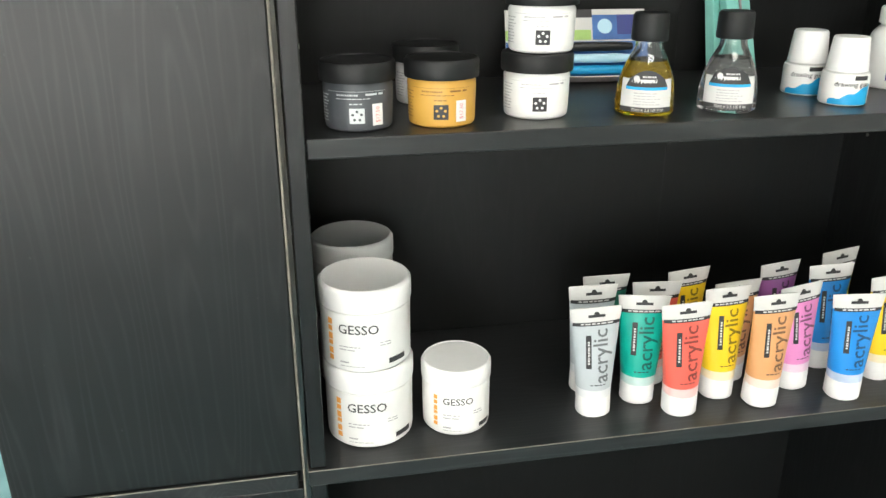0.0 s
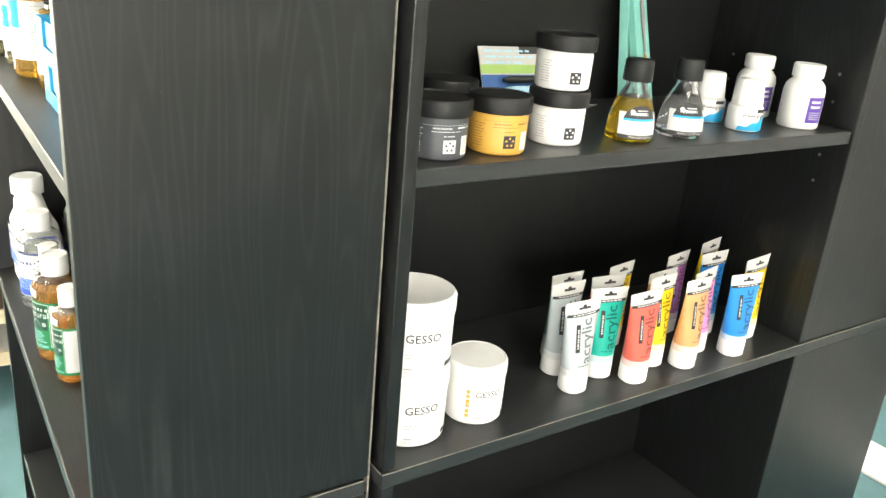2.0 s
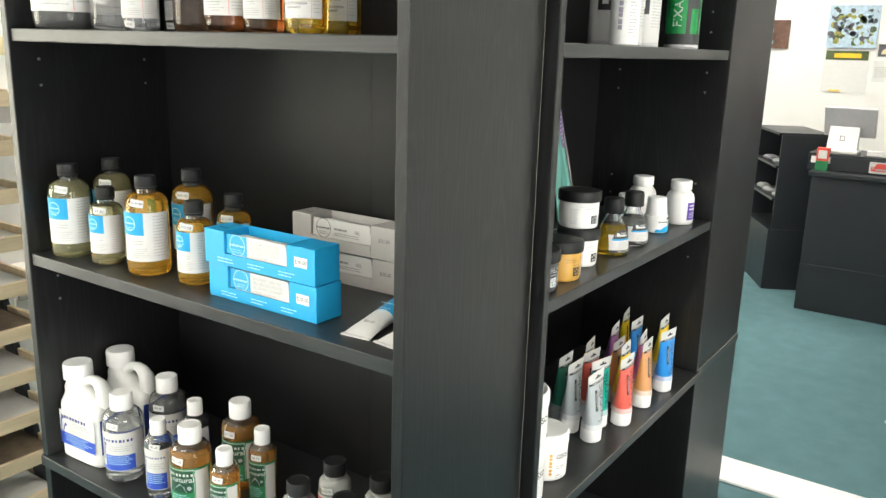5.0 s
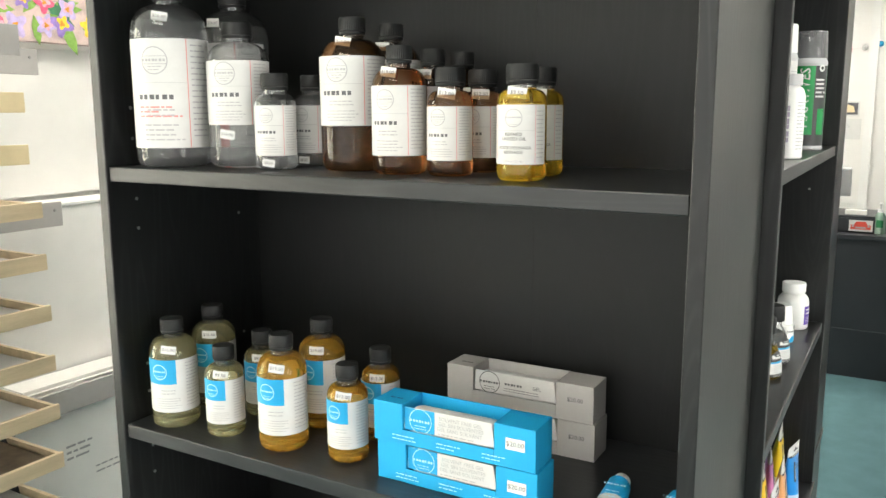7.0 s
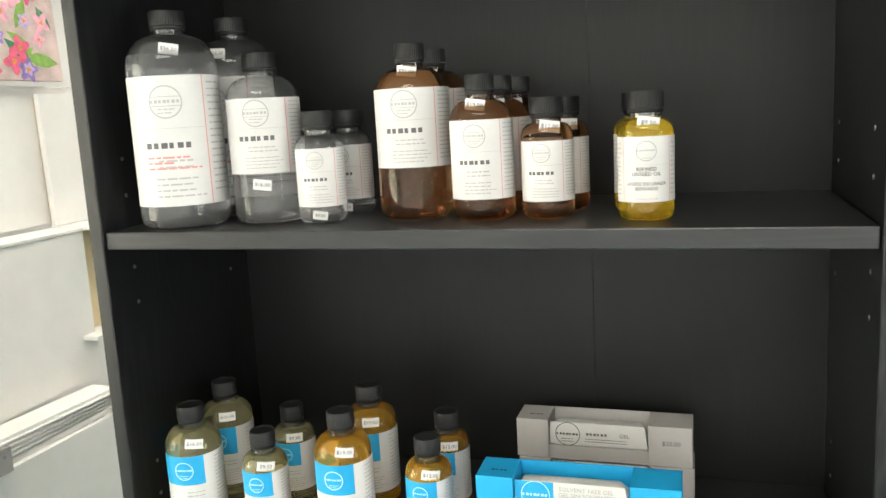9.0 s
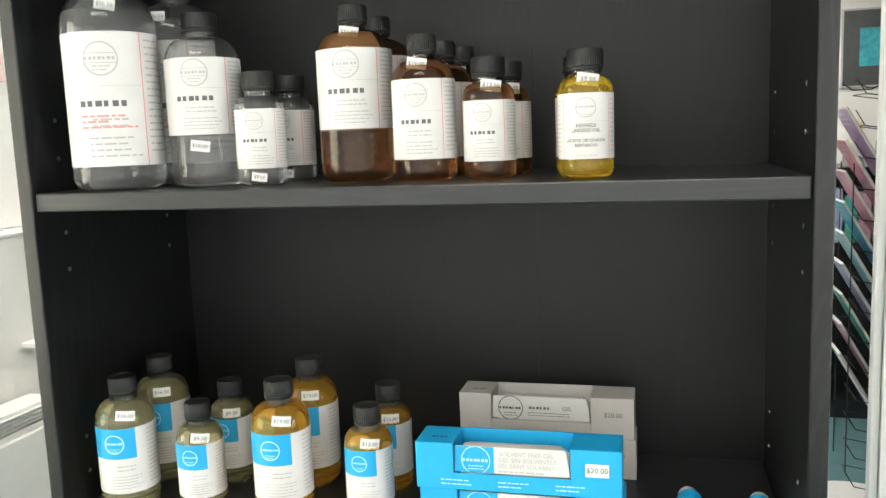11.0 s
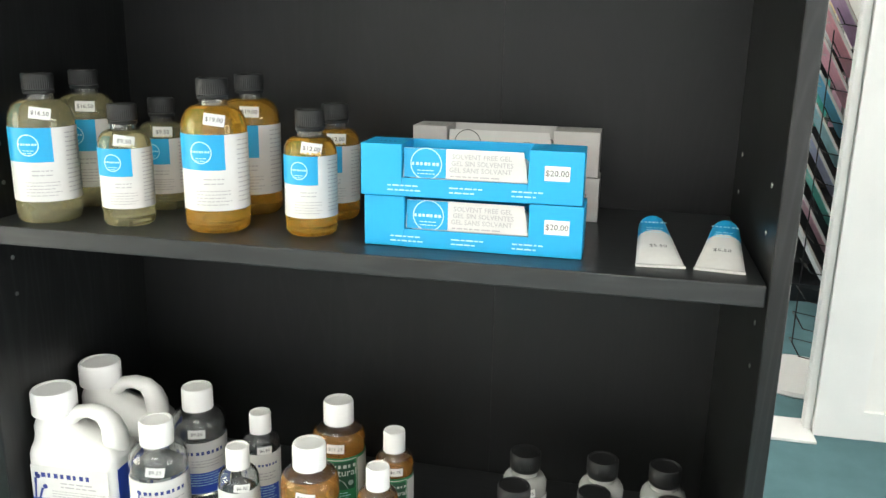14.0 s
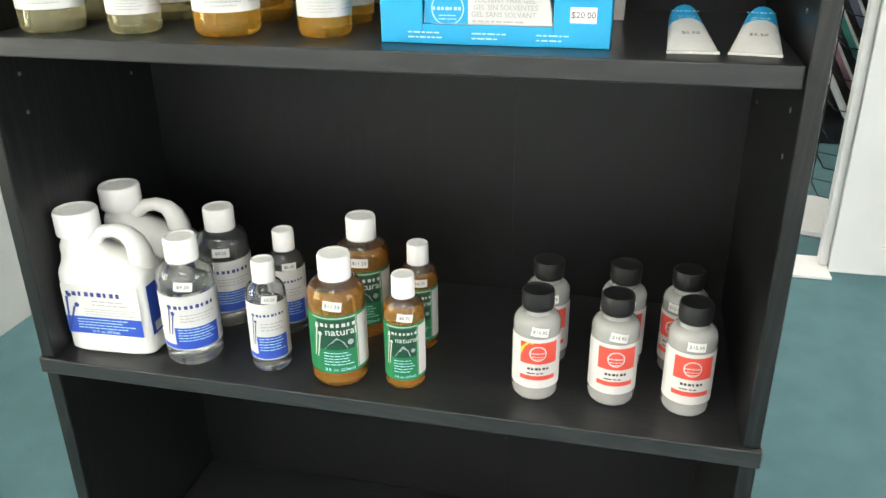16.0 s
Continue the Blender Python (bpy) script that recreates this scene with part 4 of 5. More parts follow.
def bell_bottle(m, liquid, label):
    """A squat glass bottle that narrows to a wide black cap."""
    b = thing("watercolour_medium_bottle", label, "bottle", "watercolour medium bottles", m)
    prof = [(0.0265, 0), (0.0290, 0.0022), (0.0292, 0.006), (0.0285, 0.020), (0.0262, 0.034), (0.0225, 0.045), (0.0175, 0.0555), (0.0140, 0.062), (0.0130, 0.066), (0.0130, 0.070)]
    def rad(z):
        for (r1, h1), (r2, h2) in zip(prof, prof[1:]):
            if h1 <= z <= h2:
                return r1 + (r2 - r1) * (z - h1) / (h2 - h1)
        return prof[-1][0]
    lev = 0.052
    part("liquid", lathe([p for p in prof if p[1] < lev] + [(rad(lev), lev)], 40, 50), liquid, b)
    up = [(rad(lev), lev)] + [p for p in prof if p[1] > lev]
    part("glass", lathe(up + [(r - 0.0016, z) for r, z in reversed(up)], 40, 50), GLASS, b)
    part("cap", lathe([(0.0172, 0.0705), (0.0180, 0.072), (0.0172, 0.094), (0.0155, 0.0965), (0.004, 0.0965)], 36), CAP_BLACK, b, "black plastic cap")
    lab = part("label", wrapped(([(0.003 * i - 0.027, 0.005 + 0.00388 * k) for k in range(9) for i in range(19)], [(19 * k + i, 19 * k + i + 1, 19 * k + i + 20, 19 * k + i + 19) for k in range(8) for i in range(18)]), rad, 0.0006), PAPER, b, "white printed label")
    arch = [(-0.017 + 0.034 * i / 12, 0.0365 + 0.008 * math.sin(math.pi * i / 12)) for i in range(13)]
    low = [(-0.021 + 0.042 * i / 12, 0.029) for i in range(13)]
    part("black_arch", wrapped((low + arch, [(i, i + 1, 14 + i, 13 + i) for i in range(12)]), rad, 0.0010), INK, lab)
    part("blue_band", wrapped(rect(-0.021, 0.021, 0.0262, 0.029, 0.003), rad, 0.0010), CYAN, lab)
    part("black_band", wrapped(rect(-0.027, 0.027, 0.0052, 0.0098, 0.003), rad, 0.0010), INK, lab)
    part("white_print", wrapped(join(words(0.002, 0.0075, 0.0040, "75ml e 2.5 US fl oz"), blocks(0.002, 0.0385, 0.0030, 6), blocks(0.003, 0.034, 0.0030, 6), ring(-0.010, 0.0365, 0.003, 0.003, 10)), rad, 0.0014), PAPER, lab)
    part("small_print", wrapped(bars(-0.012, 0.014, 0.0235, 5, 0.0026, 0.0011, 5), rad, 0.0010), GREY_INK, lab)
    return b


bell_bottle(toward(0.338, 0.872, S1, 6), YELLOW_LIQ, "clear glass bottle of yellow watercolour medium, black cap")
bell_bottle(toward(0.427, 0.871, S1, 6), CLEAR_LIQ, "clear glass bottle of colourless watercolour medium, black cap")


def gum_bottle(m):
    b = thing("drawing_gum_bottle", "small white drawing gum bottle with blue wave", "bottle", "drawing gum bottles", m)
    R = 0.0238
    part("body", lathe([(R * 0.93, 0), (R, 0.002), (R, 0.028), (R * 0.96, 0.032), (R * 0.85, 0.0335)], 40), HDPE, b)
    part("cap", lathe([(0.0208, 0.034), (0.0208, 0.036), (0.0178, 0.066), (0.0165, 0.068), (0.003, 0.0682)], 40), CAP_WHITE, b, "tapered white cap")
    n = 14
    top = [(-0.019 + 0.043 * i / n, 0.006 + 0.017 * (i / n) ** 1.4 + 0.0012 * math.sin(i * 1.3)) for i in range(n + 1)]
    part("blue_wave", wrapped(([(x, 0.0015) for x, z in top] + top, [(i, i + 1, n + 2 + i, n + 1 + i) for i in range(n)]), R, 0.0005), CYAN, b)
    mk = part("name_block", wrapped(rect(0.0045, 0.0195, 0.0265, 0.031), R, 0.0005), INK, b)
    part("lettering", wrapped(words(0.004, 0.0222, 0.0070, "drawing gum"), R, 0.0008), INK, mk)
    return b


first = gum_bottle(toward(0.555, 0.935, S1, 0))
copy_thing(first, toward(0.562, 0.876, S1, 14))


def pill_bottle(m):
    b = thing("mask_bottle", "white plastic bottle with purple label", "bottle", "white bottles with purple labels", m)
    R = 0.0285
    part("body", lathe([(R * 0.92, 0), (R, 0.003), (R, 0.052), (R * 0.93, 0.060), (R * 0.74, 0.0665), (R * 0.66, 0.068), (R * 0.66, 0.071)], 40, 50), HDPE, b)
    part("cap", ridged_cap(0.0215, 0.018, 0.071, 40, 0.0003), CAP_WHITE, b, "white screw cap")
    lab = part("label", wrapped(rect(-0.001, 0.026, 0.010, 0.046), R, 0.0005), PURPLE, b, "purple printed label")
    part("product_print", wrapped(join(bars(0.003, 0.024, 0.041, 2, 0.007, 0.0045, 3), bars(0.003, 0.023, 0.025, 4, 0.003, 0.0013, 4)), R, 0.0009), PAPER, lab)
    return b


first = pill_bottle(toward(0.674, 0.950, S1, -4))
copy_thing(first, toward(0.676, 0.869, S1, 8))


def pen_pack(m):
    """A blister pack of pens leaning on the back of the shelf."""
    p = thing("pen_pack", "blue and white blister pack of pens leaning back", "pen pack", "", m)
    w, h = 0.085, 0.087
    slab("card", -w, w, 0, 0.002, 0, h, PAPER, p, r=0.0003)
    slab("hang_tab", -0.02, 0.02, -0.0004, 0.0016, h - 0.010, h, INK, p, r=0)
    part("blue_field", flat(join(rect(-w, w, 0.002, 0.048), rect(0.02, w, 0.05, 0.080)), 0, 0.0006), CARD_BLUE, p)
    part("green_field", flat(rect(-w, 0.018, 0.050, 0.062), 0, 0.0006), mat("lime_ink", (0.35, 0.55, 0.15), 0.5), p)
    part("purple_field", flat(rect(0.050, w - 0.008, 0.056, 0.080), 0, 0.0009), NAVY, p)
    part("card_print", flat(bars(-w + 0.008, 0.0, 0.082, 3, 0.008, 0.004, 3), 0, 0.0012), PALE_CYAN, p)
    part("round_print", flat(ring(0.035, 0.066, 0.009, 0.009, 16), 0, 0.0012), PALE_CYAN, p)
    for z, c in ((0.040, WIRE), (0.026, PALE_CYAN), (0.012, CYAN)):
        pen = part("pen", lathe([(0.002, 0), (0.005, 0.010), (0.0055, 0.10), (0.004, 0.12)], 14), c, p)
        pen.matrix_local = pose(-0.055, -0.007, z, 0, 90, 0)
    slab("base_fold", -w, w, -0.022, 0, 0, 0.0012, PAPER, p, r=0)
    return p


pen_pack(pose(0.327, 1.035, S1 + 0.002, -24, 0, -5))


def brush_pack(m):
    b = thing("brush_pack", "tall turquoise brush packet leaning on the shelf back", "brush packet", "brush packets", m)
    slab("sleeve", -0.018, 0.018, 0, 0.012, 0, 0.236, TURQ, b, r=0.001)
    slab("header", -0.0178, 0.0178, -0.0006, 0.0, 0.155, 0.230, mat("mauve_ink", (0.28, 0.16, 0.34), 0.5), b, r=0)
    part("header_print", flat(join(bars(-0.012, 0.014, 0.222, 8, 0.008, 0.003, 4)), -0.0006, 0.0004), PALE_CYAN, b)
    hand = part("brush_handle", lathe([(0.0012, 0), (0.003, 0.05), (0.0022, 0.11)], 10), mat("brush_handle_grey", (0.25, 0.22, 0.22), 0.35), b)
    hand.matrix_local = pose(0.0, -0.003, 0.075, 0, 0, 0)
    tip = part("brush_tip", lathe([(0.0028, 0), (0.0030, 0.008), (0.0018, 0.018)], 10), mat("brush_hair", (0.55, 0.33, 0.12), 0.7), b)
    tip.matrix_local = pose(0, -0.003, 0.056, 0, 0, 0)
    return b


first = brush_pack(pose(0.545, 1.040, S1 + 0.003, -11, -7, 14))
copy_thing(first, pose(0.524, 1.060, S1 + 0.003, -7, -2, 34))


def gesso(m, R, h, name_label):
    j = thing("gesso_jar", name_label, "jar", "gesso jars", m)
    lid = h * 0.26
    part("body", lathe([(R * 0.90, 0), (R * 0.965, 0.003), (R * 0.975, 0.008), (R * 0.985, h - lid - 0.002), (R * 0.95, h - lid)], 52), HDPE, j)
    part("lid", lathe([(R, h - lid), (R * 1.01, h - lid + 0.002), (R * 1.01, h - 0.004), (R * 0.97, h - 0.0012), (R * 0.93, h), (R * 0.90, h - 0.001), (0.004, h - 0.001)], 56), CAP_WHITE, j, "flat white lid")
    part("orange_mark", wrapped(blocks(-R * 0.62, (h - lid) * 0.50, R * 0.24, 6, -90, 0.8), R * 0.98, 0.0006), ORANGE_INK, j)
    part("lettering", wrapped(join(words(R * 0.05, (h - lid) * 0.73, R * 0.30, "GESSO")), R * 0.98, 0.0006), INK, j)
    part("small_print", wrapped(join(bars(-R * 0.38, R * 0.12, (h - lid) * 0.46, 2, 0.0036, 0.0018, 4), bars(-R * 0.38, -R * 0.1, (h - lid) * 0.2, 1, 0.004, 0.0024, 5), bars(-R * 0.38, R * 0.3, (h - lid) * 0.13, 1, 0.003, 0.0012, 6), bars(R * 0.5, R * 0.8, (h - lid) * 0.52, 2, 0.003, 0.0018, 7)), R * 0.98, 0.0006), GREY_INK, j)
    part("foot_mark", wrapped(join(rect(R * 0.70, R * 1.15, (h - lid) * 0.13, (h - lid) * 0.22)), R * 0.98, 0.0006), INK, j)
    return j


first = gesso(toward(0.053, 0.886, S0A, -4), 0.048, 0.092, "white gesso jar with flat white lid, stacked")
copy_thing(first, toward(0.052, 0.885, S0A + 0.0922, -10))
copy_thing(first, toward(0.050, 1.008, S0A, 0))
copy_thing(first, toward(0.049, 1.006, S0A + 0.0922, 5))
gesso(toward(0.149, 0.882, S0A, 4), 0.0382, 0.0795, "smaller white gesso jar with flat white lid")


PAINTS = {"silver": (0.42, 0.46, 0.48), "green": (0.0, 0.35, 0.27), "red": (0.74, 0.115, 0.085), "yellow": (0.82, 0.56, 0.02), "orange": (0.64, 0.31, 0.13), "blue": (0.015, 0.22, 0.60), "pink": (0.70, 0.24, 0.50), "purple": (0.30, 0.10, 0.30), "emerald": (0.02, 0.18, 0.12)}


def paint_tube(m, colour):
    t = thing("acrylic_tube", "%s acrylic paint tube standing on its white cap" % colour, "paint tube", "acrylic paint tubes", m)
    body = mat(colour + "_tube", PAINTS[colour], 0.32, var=0.06, scale=30, coat=0.2)
    def hull(z0, z1, n=5, grow=0.0):
        sec = []
        for i in range(n + 1):
            z = z0 + (z1 - z0) * i / n
            k = (z - 0.024) / 0.104
            sec.append((z, 0.0195 + 0.0095 * k + grow, 0.0185 * (1 - k) ** 0.85 + 0.0008 + grow, 0, 0, 2))
        return sec
    def half(z):
        k = (z - 0.024) / 0.104
        return 0.0195 + 0.0095 * k, 0.0185 * (1 - k) ** 0.85 + 0.0008
    def on(shape, lift):
        out = []
        for x, z in shape[0]:
            a, b = half(z)
            q = max(-0.98, min(0.98, x / a))
            out.append((x, -b * math.sqrt(1 - q * q) - lift, z))
        return mesh_of(out, shape[1], 40)
    part("cap", loft([(0, 0.0185, 0.0175, 0, 0, 2.2), (0.001, 0.0195, 0.0185, 0, 0, 2.2), (0.0225, 0.0195, 0.0185, 0, 0, 2.2), (0.0238, 0.019, 0.018, 0, 0, 2.2)], 32), CAP_WHITE, t, "white flip cap")
    part("shoulder", loft(hull(0.024, 0.034, 2), 32), mat(colour + "_pale", tuple(0.45 + 0.4 * c for c in PAINTS[colour]), 0.35), t)
    part("body", loft(hull(0.034, 0.111, 6), 32), body, t)
    head = part("header", loft([(0.111, half(0.111)[0], half(0.111)[1], 0, 0, 2), (0.1275, 0.0295, 0.0007, 0, 0, 2)], 32), PAPER, t, "white crimped header")
    part("hang_slot", mesh_of([(x, -half(z)[1] * 0.95 - 0.0009, z) for x, z in join(rect(-0.0095, 0.0095, 0.1175, 0.1205), ring(0, 0.1205, 0.0032, 0.0032, 10))[0]], join(rect(-0.0095, 0.0095, 0.1175, 0.1205), ring(0, 0.1205, 0.0032, 0.0032, 10))[1]), INK, head)
    part("black_band", on(rect(-0.0265, 0.0265, 0.1085, 0.1125), 0.0007), INK, t)
    part("band_print", on(bars(-0.018, 0.018, 0.1115, 1, 0.003, 0.002, 4, 0.0), 0.0011), PAPER, t)
    part("name_block", on(rect(-0.0125, -0.0065, 0.060, 0.098), 0.0007), INK, t)
    part("name_print", on(blocks(-0.0095, 0.079, 0.0042, 9, 90), 0.0011), PAPER, t)
    part("lettering", on(words(0.0045, 0.074, 0.0240, "acrylic", 90), 0.0008), mat(colour + "_word", tuple(0.25 * c + 0.01 for c in PAINTS[colour]), 0.4), t)
    part("colour_name", on(bars(-0.008, 0.012, 0.0415, 1, 0.003, 0.0016, 4), 0.0009), INK, t)
    return t


# colour, foot x and y, lean of the header in x and y, turn
ROWS_OF_TUBES = [("silver", 0.307, 0.870, -0.010, -0.008, -4), ("silver", 0.316, 0.919, -0.002, -0.012, -2), ("emerald", 0.344, 0.953, 0, -0.012, 0), ("green", 0.367, 0.886, -0.003, -0.004, -14), ("red", 0.397, 0.925, -0.003, -0.014, -8), ("yellow", 0.450, 0.953, -0.002, -0.014, 8), ("red", 0.405, 0.853, -0.011, -0.010, -3), ("yellow", 0.463, 0.878, 0, -0.002, 4), ("orange", 0.497, 0.915, -0.012, -0.022, 0), ("purple", 0.572, 0.952, -0.004, -0.014, 8), ("orange", 0.505, 0.852, 0.002, -0.005, 3), ("pink", 0.563, 0.882, -0.012, -0.008, 8), ("blue", 0.610, 0.848, -0.010, -0.010, -12), ("blue", 0.625, 0.921, -0.008, -0.008, -2), ("yellow", 0.664, 0.966, -0.005, -0.014, 10), ("yellow", 0.680, 0.882, -0.014, -0.012, 2)]
MASTER = {}
for colour, x, y, dx, dy, turn in ROWS_OF_TUBES:
    m = pose(x, y, S0A + 0.0012, math.degrees(-dy / 0.21), math.degrees(dx / 0.21), 0) @ pose(0, 0, 0, 0, 0, turn) @ Matrix.Diagonal((1, 1, 1.035, 1))
    if colour in MASTER:
        copy_thing(MASTER[colour], m)
    else:
        MASTER[colour] = paint_tube(m, colour)


def spray_can(m, R, h, skin, cap_mat, cap_label, label, design):
    c = thing("spray_can", label, "spray can", "fixative spray cans", m)
    ch = 0.045
    part("body", lathe([(R * 0.96, 0), (R, 0.002), (R, 0.004), (R * 0.97, 0.006), (R * 0.97, h - ch - 0.012), (R, h - ch - 0.010), (R, h - ch - 0.007), (R * 0.90, h - ch)], 40), GREY_METAL, c)
    sk = part("printed_skin", wrapped(rect(-R * 3.0, R * 3.0, 0.007, h - ch - 0.013), R * 0.97, 0.0004), skin, c)
    part("cap", lathe([(R * 0.94, h - ch), (R * 0.95, h - ch + 0.002), (R * 0.90, h - 0.003), (R * 0.86, h), (0.004, h)], 36), cap_mat, c, cap_label)
    design(sk, R * 0.97, h - ch - 0.013)
    return c


def green_can(sk, R, top):
    part("black_foot", wrapped(rect(-R * 3.0, R * 3.0, 0.007, 0.026), R, 0.0006), INK, sk)
    part("black_side", wrapped(rect(R * 0.35, R * 1.3, 0.007, top), R, 0.0006), INK, sk)
    part("lettering", wrapped(words(-R * 0.15, 0.088, 0.0225, "FIXATIVES", 90), R, 0.0009), PAPER, sk)
    part("green_block", wrapped(rect(R * 0.6, R * 1.1, 0.026, 0.070), R, 0.0009), CAN_GREEN, sk)
    part("side_print", wrapped(join(bars(R * 0.42, R * 1.1, 0.12, 5, 0.007, 0.004, 5), ring(R * 0.75, 0.138, 0.006, 0.003, 14)), R, 0.0009), PAPER, sk)


def white_can(sk, R, top):
    part("name_block", wrapped(rect(-R * 0.42, R * 0.42, 0.055, top - 0.002), R, 0.0006), INK, sk)
    part("name_mark", wrapped(blocks(0, 0.10, R * 0.62, 6, -90, 0.85), R, 0.0009), PAPER, sk)
    part("small_print", wrapped(bars(R * 0.6, R * 1.6, 0.13, 20, 0.005, 0.002, 5), R, 0.0006), GREY_INK, sk)


EYE2 = (-1.0, 0.58)
spray_can(toward(0.565, 0.860, S2, 0, EYE2), 0.0315, 0.200, CAN_GREEN, CLEAR_PLASTIC, "smoky translucent cap", "green fixative spray can with smoky clear cap", green_can)
first = spray_can(toward(0.452, 0.893, S2, 4, EYE2), 0.0300, 0.204, PAPER, CAP_WHITE, "white cap", "white varnish spray can with black lettered panel", white_can)
copy_thing(first, toward(0.384, 0.897, S2, 0, EYE2))
copy_thing(first, toward(0.316, 0.901, S2, 2, EYE2))
R, H = 0.0225, 0.125
small = thing("varnish_bottle", "small white varnish bottle with grey lettering", "bottle", "", toward(0.268, 0.850, S2, 0, EYE2))
part("body", lathe([(R * 0.93, 0), (R, 0.002), (R, 0.088), (R * 0.85, 0.098), (R * 0.6, 0.103)], 36), HDPE, small)
part("cap", ridged_cap(R * 0.78, 0.016, 0.103, 36, 0.0003), GREY_METAL, small, "grey screw cap")
part("name_mark", wrapped(blocks(-R * 0.1, 0.048, R * 0.55, 6, -90, 0.85), R, 0.0006), mat("lilac_grey_ink", (0.35, 0.31, 0.40), 0.5), small)
part("small_print", wrapped(bars(R * 0.5, R * 1.2, 0.08, 14, 0.005, 0.002, 5), R, 0.0006), GREY_INK, small)


# ---- paper trays and canvases north of the bookcases ----
RX0, RX1, RY = -0.52, 0.29, 2.62
rack = thing("tray_rack", "pale pine rack of shallow paper trays", "tray rack", "", None)
for x in (RX0, RX1 - 0.03):
    slab("post", x, x + 0.03, RY + 0.30, RY + 0.36, 0, 1.95, TAN, rack)
slab("back_board", RX0 + 0.03, RX1 - 0.03, RY + 0.362, RY + 0.372, 0.05, 1.95, BLACK_PAINT, rack)
part("leg", mesh_of([(RX1 - 0.02 + dx, y, z) for dx in (0, 0.018) for y, z in ((RY + 0.05, 0), (RY + 0.12, 0), (RY + 0.36, 0.95), (RY + 0.30, 0.95))], [(0, 1, 2, 3), (7, 6, 5, 4), (0, 4, 5, 1), (1, 5, 6, 2), (2, 6, 7, 3), (3, 7, 4, 0)]), BLACK_PAINT, rack, "black slanted side leg")
for k in range(10):
    z = 0.165 + 0.136 * k
    tray = part("tray", box(RX0, RX1, RY + 0.012, RY + 0.30, z - 0.018, z - 0.012, 0.001), TAN, rack)
    part("tray_front", box(RX0, RX1, RY, RY + 0.012, z - 0.022, z + 0.020, 0.001), TAN, tray)
    for x in (RX0, RX1 - 0.012):
        part("tray_side", box(x, x + 0.012, RY + 0.012, RY + 0.30, z - 0.012, z + 0.016, 0.001), TAN, tray)
    if k in (1, 4):
        part("paper_sheet", box(RX0 + 0.02, RX1 - 0.02, RY + 0.02, RY + 0.29, z - 0.012, z + 0.004, 0.001), mat("brown_sheet_paper", (0.16, 0.12, 0.08), 0.8, var=0.4, scale=30), tray)
    else:
        part("paper_sheet", box(RX0 + 0.02, RX1 - 0.02, RY + 0.02, RY + 0.29, z - 0.012, z - 0.002, 0.001), PAPER, tray)
for z in (1.53, 1.66, 1.80):
    slab("label_strip", RX0, RX1 - 0.01, RY + 0.02, RY + 0.026, z - 0.025, z + (0.025 if z < 1.7 else 0.05), GREYCARD if z > 1.7 else CREAM, rack)
    part("label_print", flat(join(rect(RX0 + 0.3, RX1 - 0.1, z - 0.016, z + 0.016)), RY + 0.02, 0.001), PAPER, rack)


def canvas(name, label, m, w, h, d=0.02, material=CANVAS, frame_mat=TAN):
    c = thing(name, label, "canvas", "stacked canvases", m)
    slab("front", -w / 2, w / 2, 0, d, 0, h, material, c, r=0.003)
    slab("stretcher", -w / 2 + 0.01, w / 2 - 0.01, d, d + 0.012, 0.01, h - 0.01, frame_mat, c)
    return c


tier = thing("board_display", "white tiered display of art boards with grey label strips", "display shelf", "", None)
slab("front_panel", 0.34, 1.22, 2.92, 2.94, 0.0, 0.715, CANVAS, tier, r=0.002)
slab("front_panel", 0.34, 1.30, 3.06, 3.08, 0.80, 1.335, CANVAS, tier, r=0.002)
slab("front_panel", 0.34, 1.95, 3.20, 3.22, 1.36, 1.84, CANVAS, tier, r=0.002)
slab("ledge", 0.34, 1.22, 2.942, 3.058, 0.715, 0.733, CANVAS, tier)
slab("ledge", 0.34, 1.30, 3.055, 3.199, 1.336, 1.346, CANVAS, tier)
slab("ledge", 1.302, 1.95, 3.00, 3.199, 1.336, 1.352, TRIM, tier)
slab("ledge", 1.24, 1.95, 3.00, 3.199, 0.955, 0.97, TRIM, tier)
slab("upright", 1.93, 1.95, 3.222, 3.40, 0.0, 1.84, TRIM, tier)
slab("upright", 0.34, 0.36, 3.222, 3.40, 0.0, 1.84, TRIM, tier)
for x, y, z in ((0.73, 2.90, 0.715), (0.60, 2.985, 1.285), (0.56, 2.985, 1.745)):
    strip = slab("label_strip", 0.34, x, y, y + 0.012, z, z + 0.075, GREYCARD, tier, "grey plastic label strip")
    screw = part("screw", lathe([(0.005, 0), (0.004, 0.002)], 10), PIN, strip)
    screw.matrix_local = pose(x - 0.025, y, z + 0.05, 90, 0, 0)
for i in range(4):
    canvas("art_board", "white art board lying flat in a stack", pose(0.78 + 0.01 * i, 3.055, 0.735 + 0.0145 * i, 90, 0, 1 - i), 0.84, 0.125, 0.005, CANVAS, CANVAS).location.z += 0.007
canvas("cream_board", "cream coloured art board leaning upright", pose(1.46, 3.10, 0.972, -3, 0, 0), 0.40, 0.36, 0.01, CREAM)
canvas("blank_canvas", "white canvas on the upper ledge beside others", pose(1.52, 3.16, 1.354, -1, 0, 0), 0.46, 0.46)
part("panel_print", flat(bars(0.50, 0.60, 0.60, 3, 0.02, 0.010, 3), 2.92, 0.001), GREY_INK, tier)
part("panel_print", flat(bars(0.60, 0.75, 0.50, 2, 0.02, 0.008, 4), 2.92, 0.001), GREY_INK, tier)
